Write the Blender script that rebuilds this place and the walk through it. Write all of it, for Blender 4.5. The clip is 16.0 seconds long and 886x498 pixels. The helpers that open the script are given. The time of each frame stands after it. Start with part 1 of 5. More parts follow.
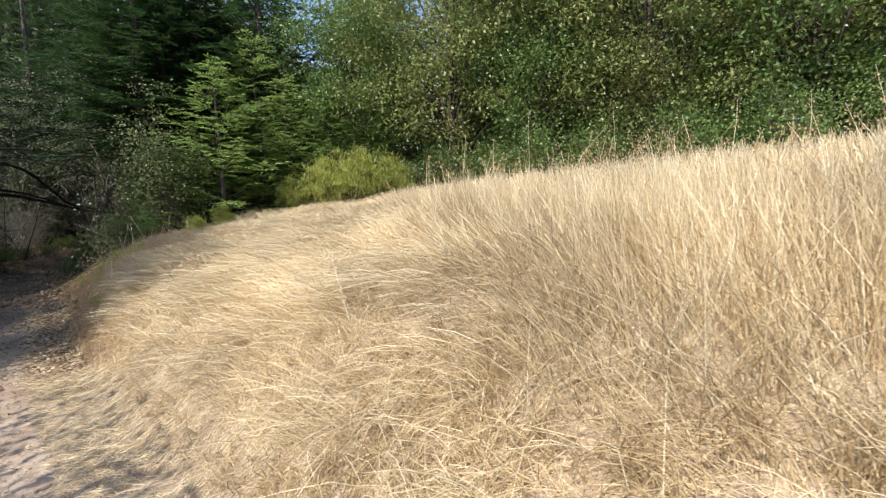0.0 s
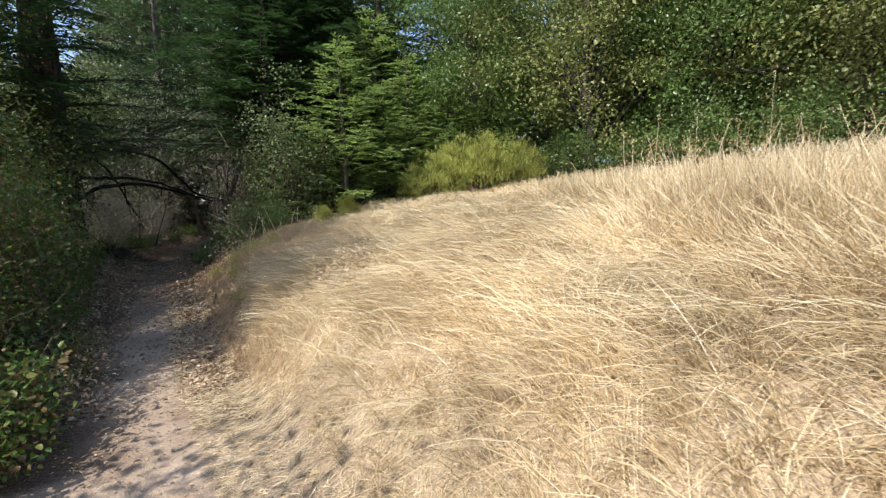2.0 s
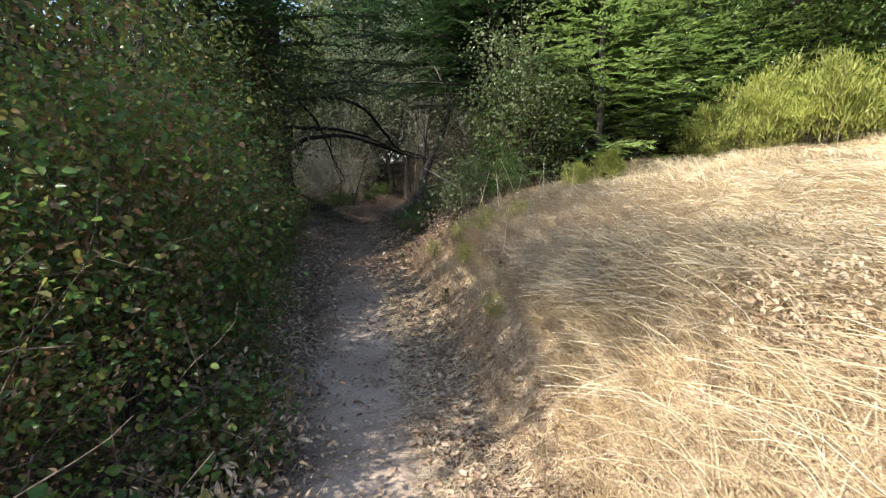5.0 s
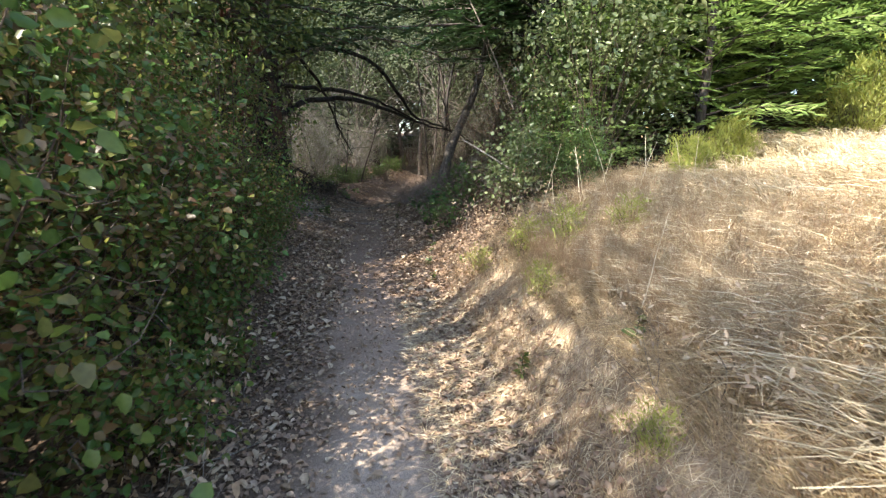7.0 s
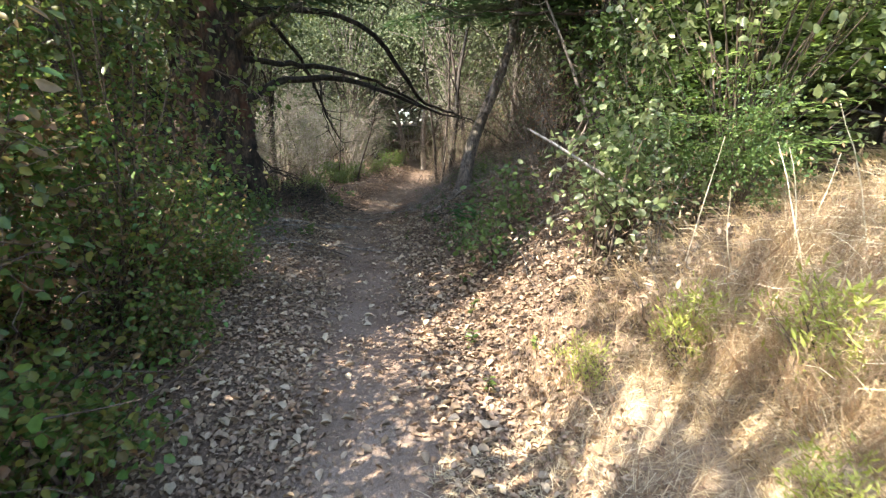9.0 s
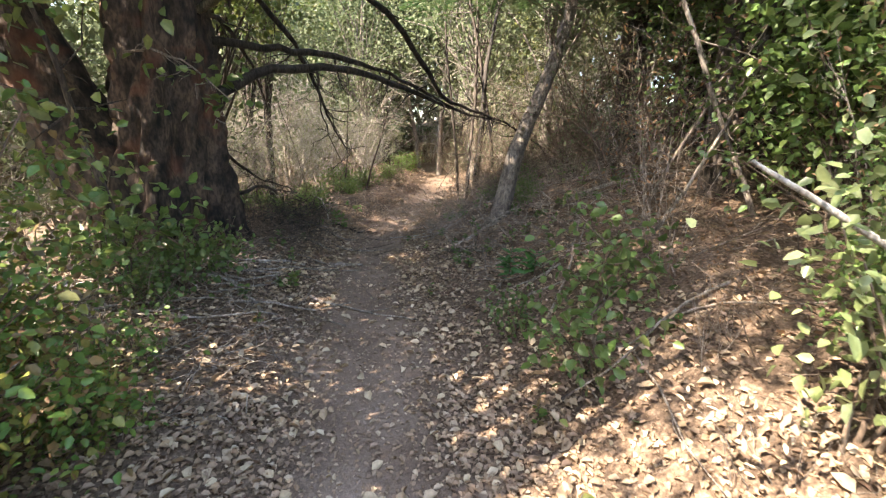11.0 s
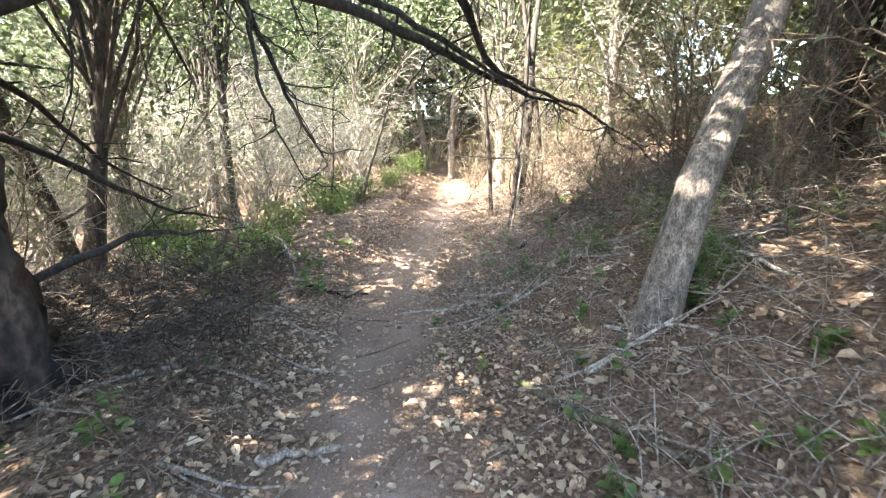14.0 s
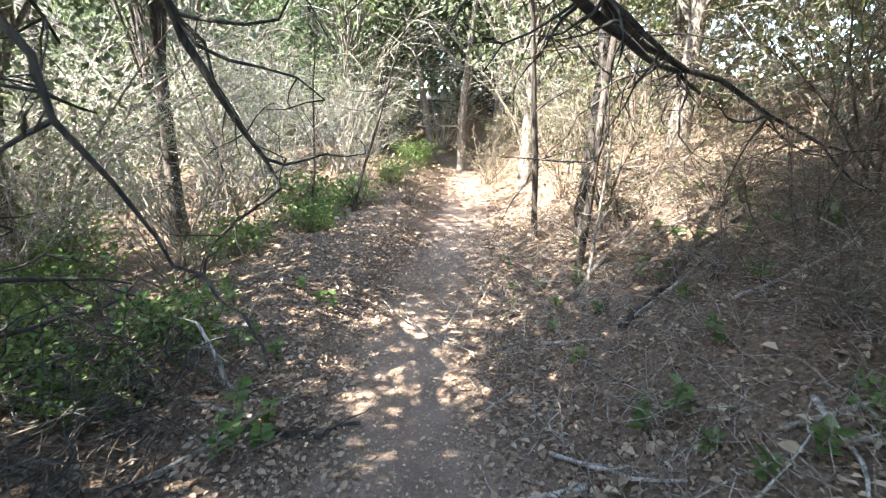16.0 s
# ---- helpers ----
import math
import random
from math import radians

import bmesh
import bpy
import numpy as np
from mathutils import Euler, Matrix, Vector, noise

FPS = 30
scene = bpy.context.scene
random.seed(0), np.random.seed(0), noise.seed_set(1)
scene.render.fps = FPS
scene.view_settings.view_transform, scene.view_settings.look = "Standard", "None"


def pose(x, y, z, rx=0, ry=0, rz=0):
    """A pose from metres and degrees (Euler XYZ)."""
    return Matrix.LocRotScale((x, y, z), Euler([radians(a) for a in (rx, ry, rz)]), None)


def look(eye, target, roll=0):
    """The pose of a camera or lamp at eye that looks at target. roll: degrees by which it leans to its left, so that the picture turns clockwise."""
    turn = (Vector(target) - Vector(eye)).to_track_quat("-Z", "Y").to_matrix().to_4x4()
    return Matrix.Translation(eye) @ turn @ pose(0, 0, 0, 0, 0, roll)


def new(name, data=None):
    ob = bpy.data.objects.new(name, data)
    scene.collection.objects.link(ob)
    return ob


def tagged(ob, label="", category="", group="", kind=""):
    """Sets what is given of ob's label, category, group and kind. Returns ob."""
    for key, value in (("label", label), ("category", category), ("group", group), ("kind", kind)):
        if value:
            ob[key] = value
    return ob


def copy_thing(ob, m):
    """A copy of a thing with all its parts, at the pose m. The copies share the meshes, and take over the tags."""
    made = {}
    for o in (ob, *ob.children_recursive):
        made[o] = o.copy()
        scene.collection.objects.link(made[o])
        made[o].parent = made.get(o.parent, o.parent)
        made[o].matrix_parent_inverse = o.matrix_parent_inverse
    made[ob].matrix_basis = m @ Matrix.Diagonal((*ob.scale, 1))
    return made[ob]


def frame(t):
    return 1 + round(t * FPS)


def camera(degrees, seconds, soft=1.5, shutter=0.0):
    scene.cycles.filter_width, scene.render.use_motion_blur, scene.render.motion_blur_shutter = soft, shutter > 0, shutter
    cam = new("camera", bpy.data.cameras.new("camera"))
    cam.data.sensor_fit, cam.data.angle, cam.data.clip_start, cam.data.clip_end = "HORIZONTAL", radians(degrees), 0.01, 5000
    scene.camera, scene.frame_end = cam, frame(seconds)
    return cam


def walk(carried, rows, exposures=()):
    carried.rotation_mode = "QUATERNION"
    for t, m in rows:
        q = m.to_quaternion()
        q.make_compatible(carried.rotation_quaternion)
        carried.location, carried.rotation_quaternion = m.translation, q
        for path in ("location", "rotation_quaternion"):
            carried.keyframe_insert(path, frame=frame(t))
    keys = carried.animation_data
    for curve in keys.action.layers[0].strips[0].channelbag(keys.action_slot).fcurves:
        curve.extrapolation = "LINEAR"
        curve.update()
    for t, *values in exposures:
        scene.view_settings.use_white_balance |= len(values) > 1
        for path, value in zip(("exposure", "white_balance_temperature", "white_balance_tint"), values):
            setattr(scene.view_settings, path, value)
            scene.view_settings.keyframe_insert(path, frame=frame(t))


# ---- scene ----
cam = camera(87.8, 16.0, soft=1.25, shutter=0.15)
PATH = [
    (0, (-0.003, -0.124, 1.534), (1.392, 1.301, 1.374), -2.5),
    (0.5, (-0.044, 0.331, 1.523), (1.306, 1.797, 1.355), -2.3),
    (1, (-0.122, 0.806, 1.515), (1.171, 2.323, 1.348), -2.3),
    (1.5, (-0.163, 1.405, 1.536), (1.014, 3.014, 1.369), -2.1),
    (2, (-0.207, 1.926, 1.549), (0.929, 3.562, 1.373), -2.0),
    (2.5, (-0.24, 2.481, 1.552), (0.725, 4.223, 1.368), -1.9),
    (3, (-0.274, 3.114, 1.532), (0.52, 4.938, 1.325), -1.6),
    (3.5, (-0.308, 3.713, 1.537), (0.358, 5.586, 1.316), -1.2),
    (4, (-0.32, 4.354, 1.529), (0.234, 6.257, 1.261), -0.8),
    (4.2, (-0.333, 4.607, 1.509), (0.206, 6.513, 1.23), -0.7),
    (6.3, (-0.225, 7.219, 1.473), (0.235, 9.128, 1.094), 1.0),
    (6.5, (-0.21, 7.433, 1.479), (0.252, 9.338, 1.085), 1.1),
    (7, (-0.181, 8.013, 1.496), (0.285, 9.913, 1.079), 1.1),
    (7.5, (-0.085, 8.647, 1.508), (0.378, 10.545, 1.079), 1.0),
    (8, (-0.066, 9.245, 1.488), (0.397, 11.142, 1.054), 0.9),
    (8.5, (-0.077, 9.88, 1.55), (0.392, 11.771, 1.097), 0.5),
    (9, (0.009, 10.503, 1.554), (0.481, 12.392, 1.098), 0.4),
    (9.2, (0.031, 10.747, 1.565), (0.5, 12.639, 1.117), 0.3),
    (11.3, (0.222, 12.812, 1.7), (0.641, 14.712, 1.237), 0.9),
    (11.5, (0.226, 13.057, 1.702), (0.639, 14.959, 1.241), 0.9),
    (12, (0.255, 13.614, 1.713), (0.661, 15.517, 1.252), 0.9),
    (12.5, (0.259, 14.245, 1.728), (0.664, 16.148, 1.265), 0.7),
    (13, (0.262, 14.791, 1.757), (0.674, 16.691, 1.29), 0.6),
    (13.5, (0.41, 15.387, 1.768), (0.831, 17.284, 1.295), 0.3),
    (14, (0.493, 16.008, 1.704), (0.923, 17.901, 1.223), 0.3),
    (14.5, (0.565, 16.668, 1.71), (0.977, 18.56, 1.211), 0.5),
    (15, (0.561, 17.263, 1.731), (0.966, 19.154, 1.221), 0.6),
    (15.5, (0.601, 17.841, 1.754), (1.012, 19.726, 1.229), 0.8),
    (16, (0.662, 18.407, 1.764), (1.111, 20.276, 1.211), 1.1),
]
EXPOSURE = [(0, 1.4, 6450, 9), (3, 1.38, 6450, 9), (4.2, 1.6, 6450, 9), (6.5, 2.55, 6600, 10), (8, 3.05, 6700, 10), (9, 3.35, 6900, 10), (11.5, 4.15, 7500, 14), (12.5, 4.85, 7300, 13), (14, 4.85, 6750, 10), (16, 4.5, 6250, 7)]
walk(cam, [(t, look(eye, target, roll)) for t, eye, target, roll in PATH], EXPOSURE)

# ---------------------------------------------------------------- world and sun
SUN_EL, SUN_AZ = 50.0, (-0.95, -0.3)
sun_dir = Vector((SUN_AZ[0] * math.cos(radians(SUN_EL)), SUN_AZ[1] * math.cos(radians(SUN_EL)), math.sin(radians(SUN_EL)))).normalized()
world = bpy.data.worlds.new("world")
scene.world = world
world.use_nodes = True
sky = world.node_tree.nodes.new("ShaderNodeTexSky")
sky.sky_type = "NISHITA"
sky.sun_disc = False
sky.sun_elevation = radians(SUN_EL)
sky.sun_rotation = math.atan2(SUN_AZ[0], SUN_AZ[1])
world.node_tree.links.new(sky.outputs[0], world.node_tree.nodes["Background"].inputs[0])
world.node_tree.nodes["Background"].inputs[1].default_value = 0.105
sun_data = bpy.data.lights.new("sun", "SUN")
sun_data.energy, sun_data.angle, sun_data.color = 2.7, radians(0.53), (1.0, 0.95, 0.86)
sun = new("sun", sun_data)
sun.matrix_world = look(sun_dir * 60, (0, 0, 0))


# ---------------------------------------------------------------- materials
def ramp_of(nt, pairs, socket):
    r = nt.nodes.new("ShaderNodeValToRGB")
    while len(r.color_ramp.elements) < len(pairs):
        r.color_ramp.elements.new(0.5)
    for e, (p, c) in zip(r.color_ramp.elements, pairs):
        e.position, e.color = p, (*c, 1)
    nt.links.new(socket, r.inputs[0])
    return r


def noise_node(nt, scale, detail=4.0, vec=None):
    n = nt.nodes.new("ShaderNodeTexNoise")
    n.inputs["Scale"].default_value, n.inputs["Detail"].default_value = scale, detail
    if vec is None:
        vec = nt.nodes.new("ShaderNodeNewGeometry").outputs["Position"]
    nt.links.new(vec, n.inputs["Vector"])
    return n


def mix_rgb(nt, a, b, fac, mode="MIX"):
    m = nt.nodes.new("ShaderNodeMix")
    m.data_type, m.blend_type = "RGBA", mode
    for sock, v in ((m.inputs[0], fac), (m.inputs[6], a), (m.inputs[7], b)):
        if hasattr(v, "is_linked"):
            nt.links.new(v, sock)
        elif isinstance(v, tuple):
            sock.default_value = (*v, 1)
        else:
            sock.default_value = v
    return m.outputs[2]


def leaf_material(name, colours, rough=0.5, through_light=0.35, patch=0.9):
    """Leaves or blades: each island takes its own tone; larger patches drift in tone; some light passes through."""
    m = bpy.data.materials.new(name)
    m.use_nodes = True
    nt = m.node_tree
    bsdf = nt.nodes["Principled BSDF"]
    geo = nt.nodes.new("ShaderNodeNewGeometry")
    steps = [(i / max(1, len(colours) - 1), c) for i, c in enumerate(colours)]
    r = ramp_of(nt, steps, geo.outputs["Random Per Island"])
    n = noise_node(nt, patch, 2.0)
    tone = ramp_of(nt, [(0.3, (0.72, 0.72, 0.72)), (0.7, (1.2, 1.2, 1.2))], n.outputs["Fac"])
    grain = noise_node(nt, 60.0, 2.0)
    tone2 = ramp_of(nt, [(0.3, (0.8, 0.8, 0.8)), (0.7, (1.1, 1.1, 1.1))], grain.outputs["Fac"])
    c = mix_rgb(nt, mix_rgb(nt, r.outputs[0], tone.outputs[0], 1.0, "MULTIPLY"), tone2.outputs[0], 1.0, "MULTIPLY")
    nt.links.new(c, bsdf.inputs["Base Color"])
    bsdf.inputs["Roughness"].default_value = rough
    bsdf.inputs["Specular IOR Level"].default_value = 0.4
    tr = nt.nodes.new("ShaderNodeBsdfTranslucent")
    nt.links.new(c, tr.inputs["Color"])
    mx = nt.nodes.new("ShaderNodeMixShader")
    mx.inputs[0].default_value = through_light
    nt.links.new(bsdf.outputs[0], mx.inputs[1])
    nt.links.new(tr.outputs[0], mx.inputs[2])
    nt.links.new(mx.outputs[0], nt.nodes["Material Output"].inputs["Surface"])
    return m


def bark_material(name, dark, light, scale=14.0, relief=0.5, spots=None, upright=0.22):
    m = bpy.data.materials.new(name)
    m.use_nodes = True
    nt = m.node_tree
    bsdf = nt.nodes["Principled BSDF"]
    pos = nt.nodes.new("ShaderNodeNewGeometry").outputs["Position"]
    stretch = nt.nodes.new("ShaderNodeMapping")
    stretch.inputs["Scale"].default_value = (1, 1, upright)
    nt.links.new(pos, stretch.inputs["Vector"])
    n = noise_node(nt, scale, 6.0, stretch.outputs[0])
    r = ramp_of(nt, [(0.35, dark), (0.68, light)], n.outputs["Fac"])
    flake = noise_node(nt, scale * 4.5, 4.0, stretch.outputs[0])
    rough = ramp_of(nt, [(0.38, (0.5, 0.5, 0.5)), (0.6, (1.3, 1.3, 1.3))], flake.outputs["Fac"])
    c = mix_rgb(nt, r.outputs[0], rough.outputs[0], 1.0, "MULTIPLY")
    if spots:
        big = noise_node(nt, 2.2, 3.0, pos)
        f = ramp_of(nt, [(0.55, (0, 0, 0)), (0.72, (0.6, 0.6, 0.6))], big.outputs["Fac"])
        c = mix_rgb(nt, c, spots, f.outputs[0])
    nt.links.new(c, bsdf.inputs["Base Color"])
    bsdf.inputs["Roughness"].default_value = 0.9
    b = nt.nodes.new("ShaderNodeBump")
    b.inputs["Strength"].default_value, b.inputs["Distance"].default_value = relief, 0.03
    nt.links.new(n.outputs["Fac"], b.inputs["Height"])
    nt.links.new(b.outputs[0], bsdf.inputs["Normal"])
    return m


def ground_material():
    m = bpy.data.materials.new("earth")
    m.use_nodes = True
    nt = m.node_tree
    bsdf = nt.nodes["Principled BSDF"]
    soil_n, fine, grit = noise_node(nt, 1.7, 5.0), noise_node(nt, 45.0, 5.0), noise_node(nt, 160.0, 3.0)
    soil = ramp_of(nt, [(0.25, (0.24, 0.17, 0.125)), (0.5, (0.35, 0.265, 0.20)), (0.75, (0.45, 0.36, 0.285))], soil_n.outputs["Fac"]).outputs[0]
    straw = ramp_of(nt, [(0.3, (0.25, 0.18, 0.12)), (0.7, (0.46, 0.36, 0.25))], fine.outputs["Fac"]).outputs[0]
    duff = ramp_of(nt, [(0.3, (0.055, 0.036, 0.026)), (0.55, (0.14, 0.096, 0.067)), (0.75, (0.25, 0.185, 0.135))], fine.outputs["Fac"]).outputs[0]
    at = nt.nodes.new("ShaderNodeAttribute")
    at.attribute_name = "cover"
    sep = nt.nodes.new("ShaderNodeSeparateColor")
    nt.links.new(at.outputs["Color"], sep.inputs[0])
    c = mix_rgb(nt, duff, straw, sep.outputs[1])
    red_soil = ramp_of(nt, [(0.25, (0.16, 0.108, 0.078)), (0.5, (0.24, 0.168, 0.125)), (0.75, (0.33, 0.245, 0.19))], soil_n.outputs["Fac"]).outputs[0]
    c = mix_rgb(nt, c, mix_rgb(nt, soil, red_soil, sep.outputs[2]), sep.outputs[0])
    g = ramp_of(nt, [(0.35, (0.7, 0.7, 0.7)), (0.65, (1.2, 1.2, 1.2))], grit.outputs["Fac"]).outputs[0]
    c = mix_rgb(nt, c, g, 1.0, "MULTIPLY")
    nt.links.new(c, bsdf.inputs["Base Color"])
    bsdf.inputs["Roughness"].default_value = 0.95
    bsdf.inputs["Specular IOR Level"].default_value = 0.15
    b = nt.nodes.new("ShaderNodeBump")
    b.inputs["Strength"].default_value, b.inputs["Distance"].default_value = 0.7, 0.02
    nt.links.new(fine.outputs["Fac"], b.inputs["Height"])
    nt.links.new(b.outputs[0], bsdf.inputs["Normal"])
    return m


EARTH = ground_material()
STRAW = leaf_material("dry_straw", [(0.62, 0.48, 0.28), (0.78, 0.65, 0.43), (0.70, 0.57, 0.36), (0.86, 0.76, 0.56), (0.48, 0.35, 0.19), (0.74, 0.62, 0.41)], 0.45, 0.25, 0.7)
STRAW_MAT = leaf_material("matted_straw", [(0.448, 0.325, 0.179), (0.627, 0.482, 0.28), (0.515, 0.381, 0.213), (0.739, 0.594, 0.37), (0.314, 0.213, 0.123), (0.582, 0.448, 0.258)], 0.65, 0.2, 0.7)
STRAW_HEAD = leaf_material("dry_seed_head", [(0.34, 0.22, 0.11), (0.55, 0.40, 0.22)], 0.7, 0.2)
WEED = leaf_material("dry_weed", [(0.36, 0.22, 0.13), (0.50, 0.35, 0.21), (0.42, 0.29, 0.17), (0.60, 0.46, 0.30)], 0.6, 0.25)
LITTER = leaf_material("fallen_leaves", [(0.226, 0.142, 0.0905), (0.385, 0.265, 0.176), (0.294, 0.187, 0.113), (0.532, 0.407, 0.283), (0.17, 0.108, 0.0735), (0.339, 0.226, 0.147), (0.249, 0.17, 0.113)], 0.6, 0.1)
LITTER_PALE = leaf_material("pale_fallen_leaves", [(0.484, 0.363, 0.231), (0.583, 0.462, 0.319), (0.374, 0.259, 0.16), (0.44, 0.319, 0.209)], 0.55, 0.15)
LEAF_OAK = leaf_material("oak_leaf", [(0.08, 0.115, 0.03), (0.12, 0.16, 0.042), (0.09, 0.13, 0.034), (0.18, 0.20, 0.06), (0.14, 0.155, 0.05)], 0.42, 0.35)
# Oak leaf turned olive, with sunlight on these crowns put into the colour.
LEAF_OLIVE_SUNLIT = leaf_material("sunlit_olive_oak_leaf", [(0.149, 0.178, 0.0517), (0.218, 0.247, 0.0747), (0.172, 0.201, 0.0575), (0.287, 0.299, 0.103), (0.23, 0.23, 0.0862)], 0.42, 0.35, 0.35)
LEAF_LIVE = leaf_material("live_oak_leaf", [(0.0896, 0.157, 0.0448), (0.146, 0.224, 0.0672), (0.112, 0.185, 0.0504), (0.213, 0.28, 0.084)], 0.35, 0.35)
LEAF_VINE = leaf_material("vine_leaf", [(0.07, 0.15, 0.035), (0.12, 0.22, 0.05), (0.095, 0.17, 0.04), (0.18, 0.25, 0.06), (0.085, 0.17, 0.05), (0.28, 0.28, 0.07), (0.16, 0.18, 0.055), (0.19, 0.125, 0.055), (0.26, 0.19, 0.10)], 0.38, 0.48)
LEAF_RUST = leaf_material("withered_leaf", [(0.17, 0.09, 0.045), (0.28, 0.165, 0.085), (0.20, 0.105, 0.05), (0.36, 0.25, 0.145)], 0.6, 0.3)
LEAF_FIR = leaf_material("fir_needles", [(0.0338, 0.075, 0.0255), (0.0488, 0.0975, 0.0323), (0.0675, 0.124, 0.0375), (0.0375, 0.0788, 0.0263)], 0.5, 0.3)
LEAF_FIR_YOUNG = leaf_material("young_fir_needles", [(0.20, 0.30, 0.08), (0.27, 0.38, 0.11), (0.32, 0.43, 0.13)], 0.5, 0.4)
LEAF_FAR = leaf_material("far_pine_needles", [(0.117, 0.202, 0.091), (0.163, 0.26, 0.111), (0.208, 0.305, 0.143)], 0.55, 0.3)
LEAF_BROOM = leaf_material("coyote_brush_leaf", [(0.30, 0.34, 0.07), (0.38, 0.40, 0.095), (0.33, 0.36, 0.075), (0.44, 0.43, 0.14)], 0.5, 0.35)
LEAF_GREY = leaf_material("chamise_leaf", [(0.149, 0.189, 0.081), (0.257, 0.27, 0.155), (0.203, 0.243, 0.101), (0.338, 0.317, 0.216), (0.121, 0.169, 0.0607)], 0.6, 0.35)
LEAF_FRESH = leaf_material("fresh_leaf", [(0.085, 0.15, 0.037), (0.125, 0.19, 0.05), (0.18, 0.24, 0.07), (0.10, 0.165, 0.045)], 0.35, 0.45)
LEAF_TOYON = leaf_material("toyon_leaf", [(0.17, 0.215, 0.085), (0.23, 0.275, 0.115), (0.29, 0.32, 0.16), (0.13, 0.175, 0.065), (0.21, 0.24, 0.10)], 0.32, 0.35)
LEAF_BROAD = leaf_material("broad_leaf", [(0.08, 0.145, 0.036), (0.115, 0.185, 0.05), (0.15, 0.215, 0.065), (0.095, 0.155, 0.045), (0.20, 0.21, 0.08)], 0.4, 0.4)
LEAF_SAP = leaf_material("sapling_leaf", [(0.035, 0.12, 0.03), (0.06, 0.17, 0.04), (0.05, 0.14, 0.035)], 0.35, 0.35)
LEAF_WOOD = leaf_material("sunlit_wood_leaf", [(0.09, 0.115, 0.055), (0.13, 0.155, 0.08), (0.16, 0.185, 0.10), (0.10, 0.13, 0.055), (0.20, 0.21, 0.135)], 0.75, 0.4)
BARK_DARK = bark_material("dark_bark", (0.035, 0.025, 0.02), (0.11, 0.085, 0.07))
# Near-black copy of the bark: branches seen in silhouette, shade put into colour.
BARK_SHADE_BLACK = bark_material("shade_blackened_bark", (0.012, 0.010, 0.008), (0.055, 0.043, 0.035))
BARK_RED = bark_material("red_bark", (0.010, 0.007, 0.006), (0.095, 0.064, 0.046), 8.0, 1.0, (0.17, 0.06, 0.03), 0.45)
BARK_GREY = bark_material("grey_bark", (0.075, 0.06, 0.05), (0.24, 0.20, 0.165), 30.0, 1.0, (0.15, 0.125, 0.105), 0.45)
BARK_MOSS = bark_material("mossy_bark", (0.05, 0.045, 0.03), (0.14, 0.12, 0.08), 14.0, 0.5, (0.10, 0.11, 0.03))
TWIG_GREY = bark_material("grey_twig", (0.12, 0.095, 0.075), (0.34, 0.285, 0.235), 20.0, 0.3)
TWIG_PALE = bark_material("pale_twig", (0.21, 0.18, 0.15), (0.44, 0.395, 0.345), 20.0, 0.3)
TWIG_BROWN = bark_material("brown_twig", (0.07, 0.048, 0.035), (0.19, 0.14, 0.10), 20.0, 0.3)

# ---------------------------------------------------------------- mesh helpers
rng = np.random.default_rng(7)


def mesh_of(name, verts, faces, mat, smooth=False):
    """One mesh from an array of places and a list of face arrays (n x 3 or n x 4)."""
    me = bpy.data.meshes.new(name)
    verts = np.asarray(verts, dtype=np.float32)
    faces = [np.asarray(f, dtype=np.int32) for f in faces if len(f)]
    me.vertices.add(len(verts))
    me.vertices.foreach_set("co", verts.ravel())
    loops = np.concatenate([f.ravel() for f in faces])
    sizes = np.concatenate([np.full(len(f), f.shape[1], dtype=np.int32) for f in faces])
    me.loops.add(len(loops))
    me.loops.foreach_set("vertex_index", loops)
    me.polygons.add(len(sizes))
    me.polygons.foreach_set("loop_start", np.concatenate([[0], np.cumsum(sizes)[:-1]]).astype(np.int32))
    if smooth:
        me.polygons.foreach_set("use_smooth", np.ones(len(sizes), dtype=bool))
    me.materials.append(mat)
    me.update(calc_edges=True)
    return me


def part(name, me, parent, label=""):
    ob = new(name, me)
    ob.parent = parent
    return tagged(ob, label) if label else ob


def unit(v):
    return v / np.maximum(np.linalg.norm(v, axis=-1, keepdims=True), 1e-9)


def leaf_arrays(pos, along, size, width=0.6, fold=0.25, up=None, rich=True):
    """Leaves at pos (n x 3), pointing along, each folded on its midrib. rich: eight-cornered, else four-cornered."""
    n = len(pos)
    size = np.broadcast_to(np.asarray(size, dtype=float), (n,))[:, None]
    along = unit(along)
    up = rng.normal(size=(n, 3)) * 0.7 + (0, 0, 1) if up is None else up
    side = unit(np.cross(along, up))
    nor = np.cross(side, along)
    w = size * width * 0.5
    lift = nor * w * fold
    if rich:
        droop = -nor * size * 0.12
        p = [pos, pos + along * size * 0.3 + side * w * 0.95 + lift, pos + along * size * 0.72 + side * w * 0.7 + lift + droop * 0.5, pos + along * size + droop,
             pos + along * size * 0.72 - side * w * 0.7 + lift + droop * 0.5, pos + along * size * 0.3 - side * w * 0.95 + lift]
        v = np.stack(p, 1).reshape(-1, 3)
        b = np.arange(n)[:, None] * 6
        return v, [np.concatenate([b + [0, 1, 2, 3], b + [0, 3, 4, 5]])]
    p = [pos, pos + along * size * 0.45 + side * w + lift, pos + along * size, pos + along * size * 0.45 - side * w + lift]
    v = np.stack(p, 1).reshape(-1, 3)
    b = np.arange(n)[:, None] * 4
    return v, [np.concatenate([b + [0, 1, 2], b + [0, 2, 3]])]


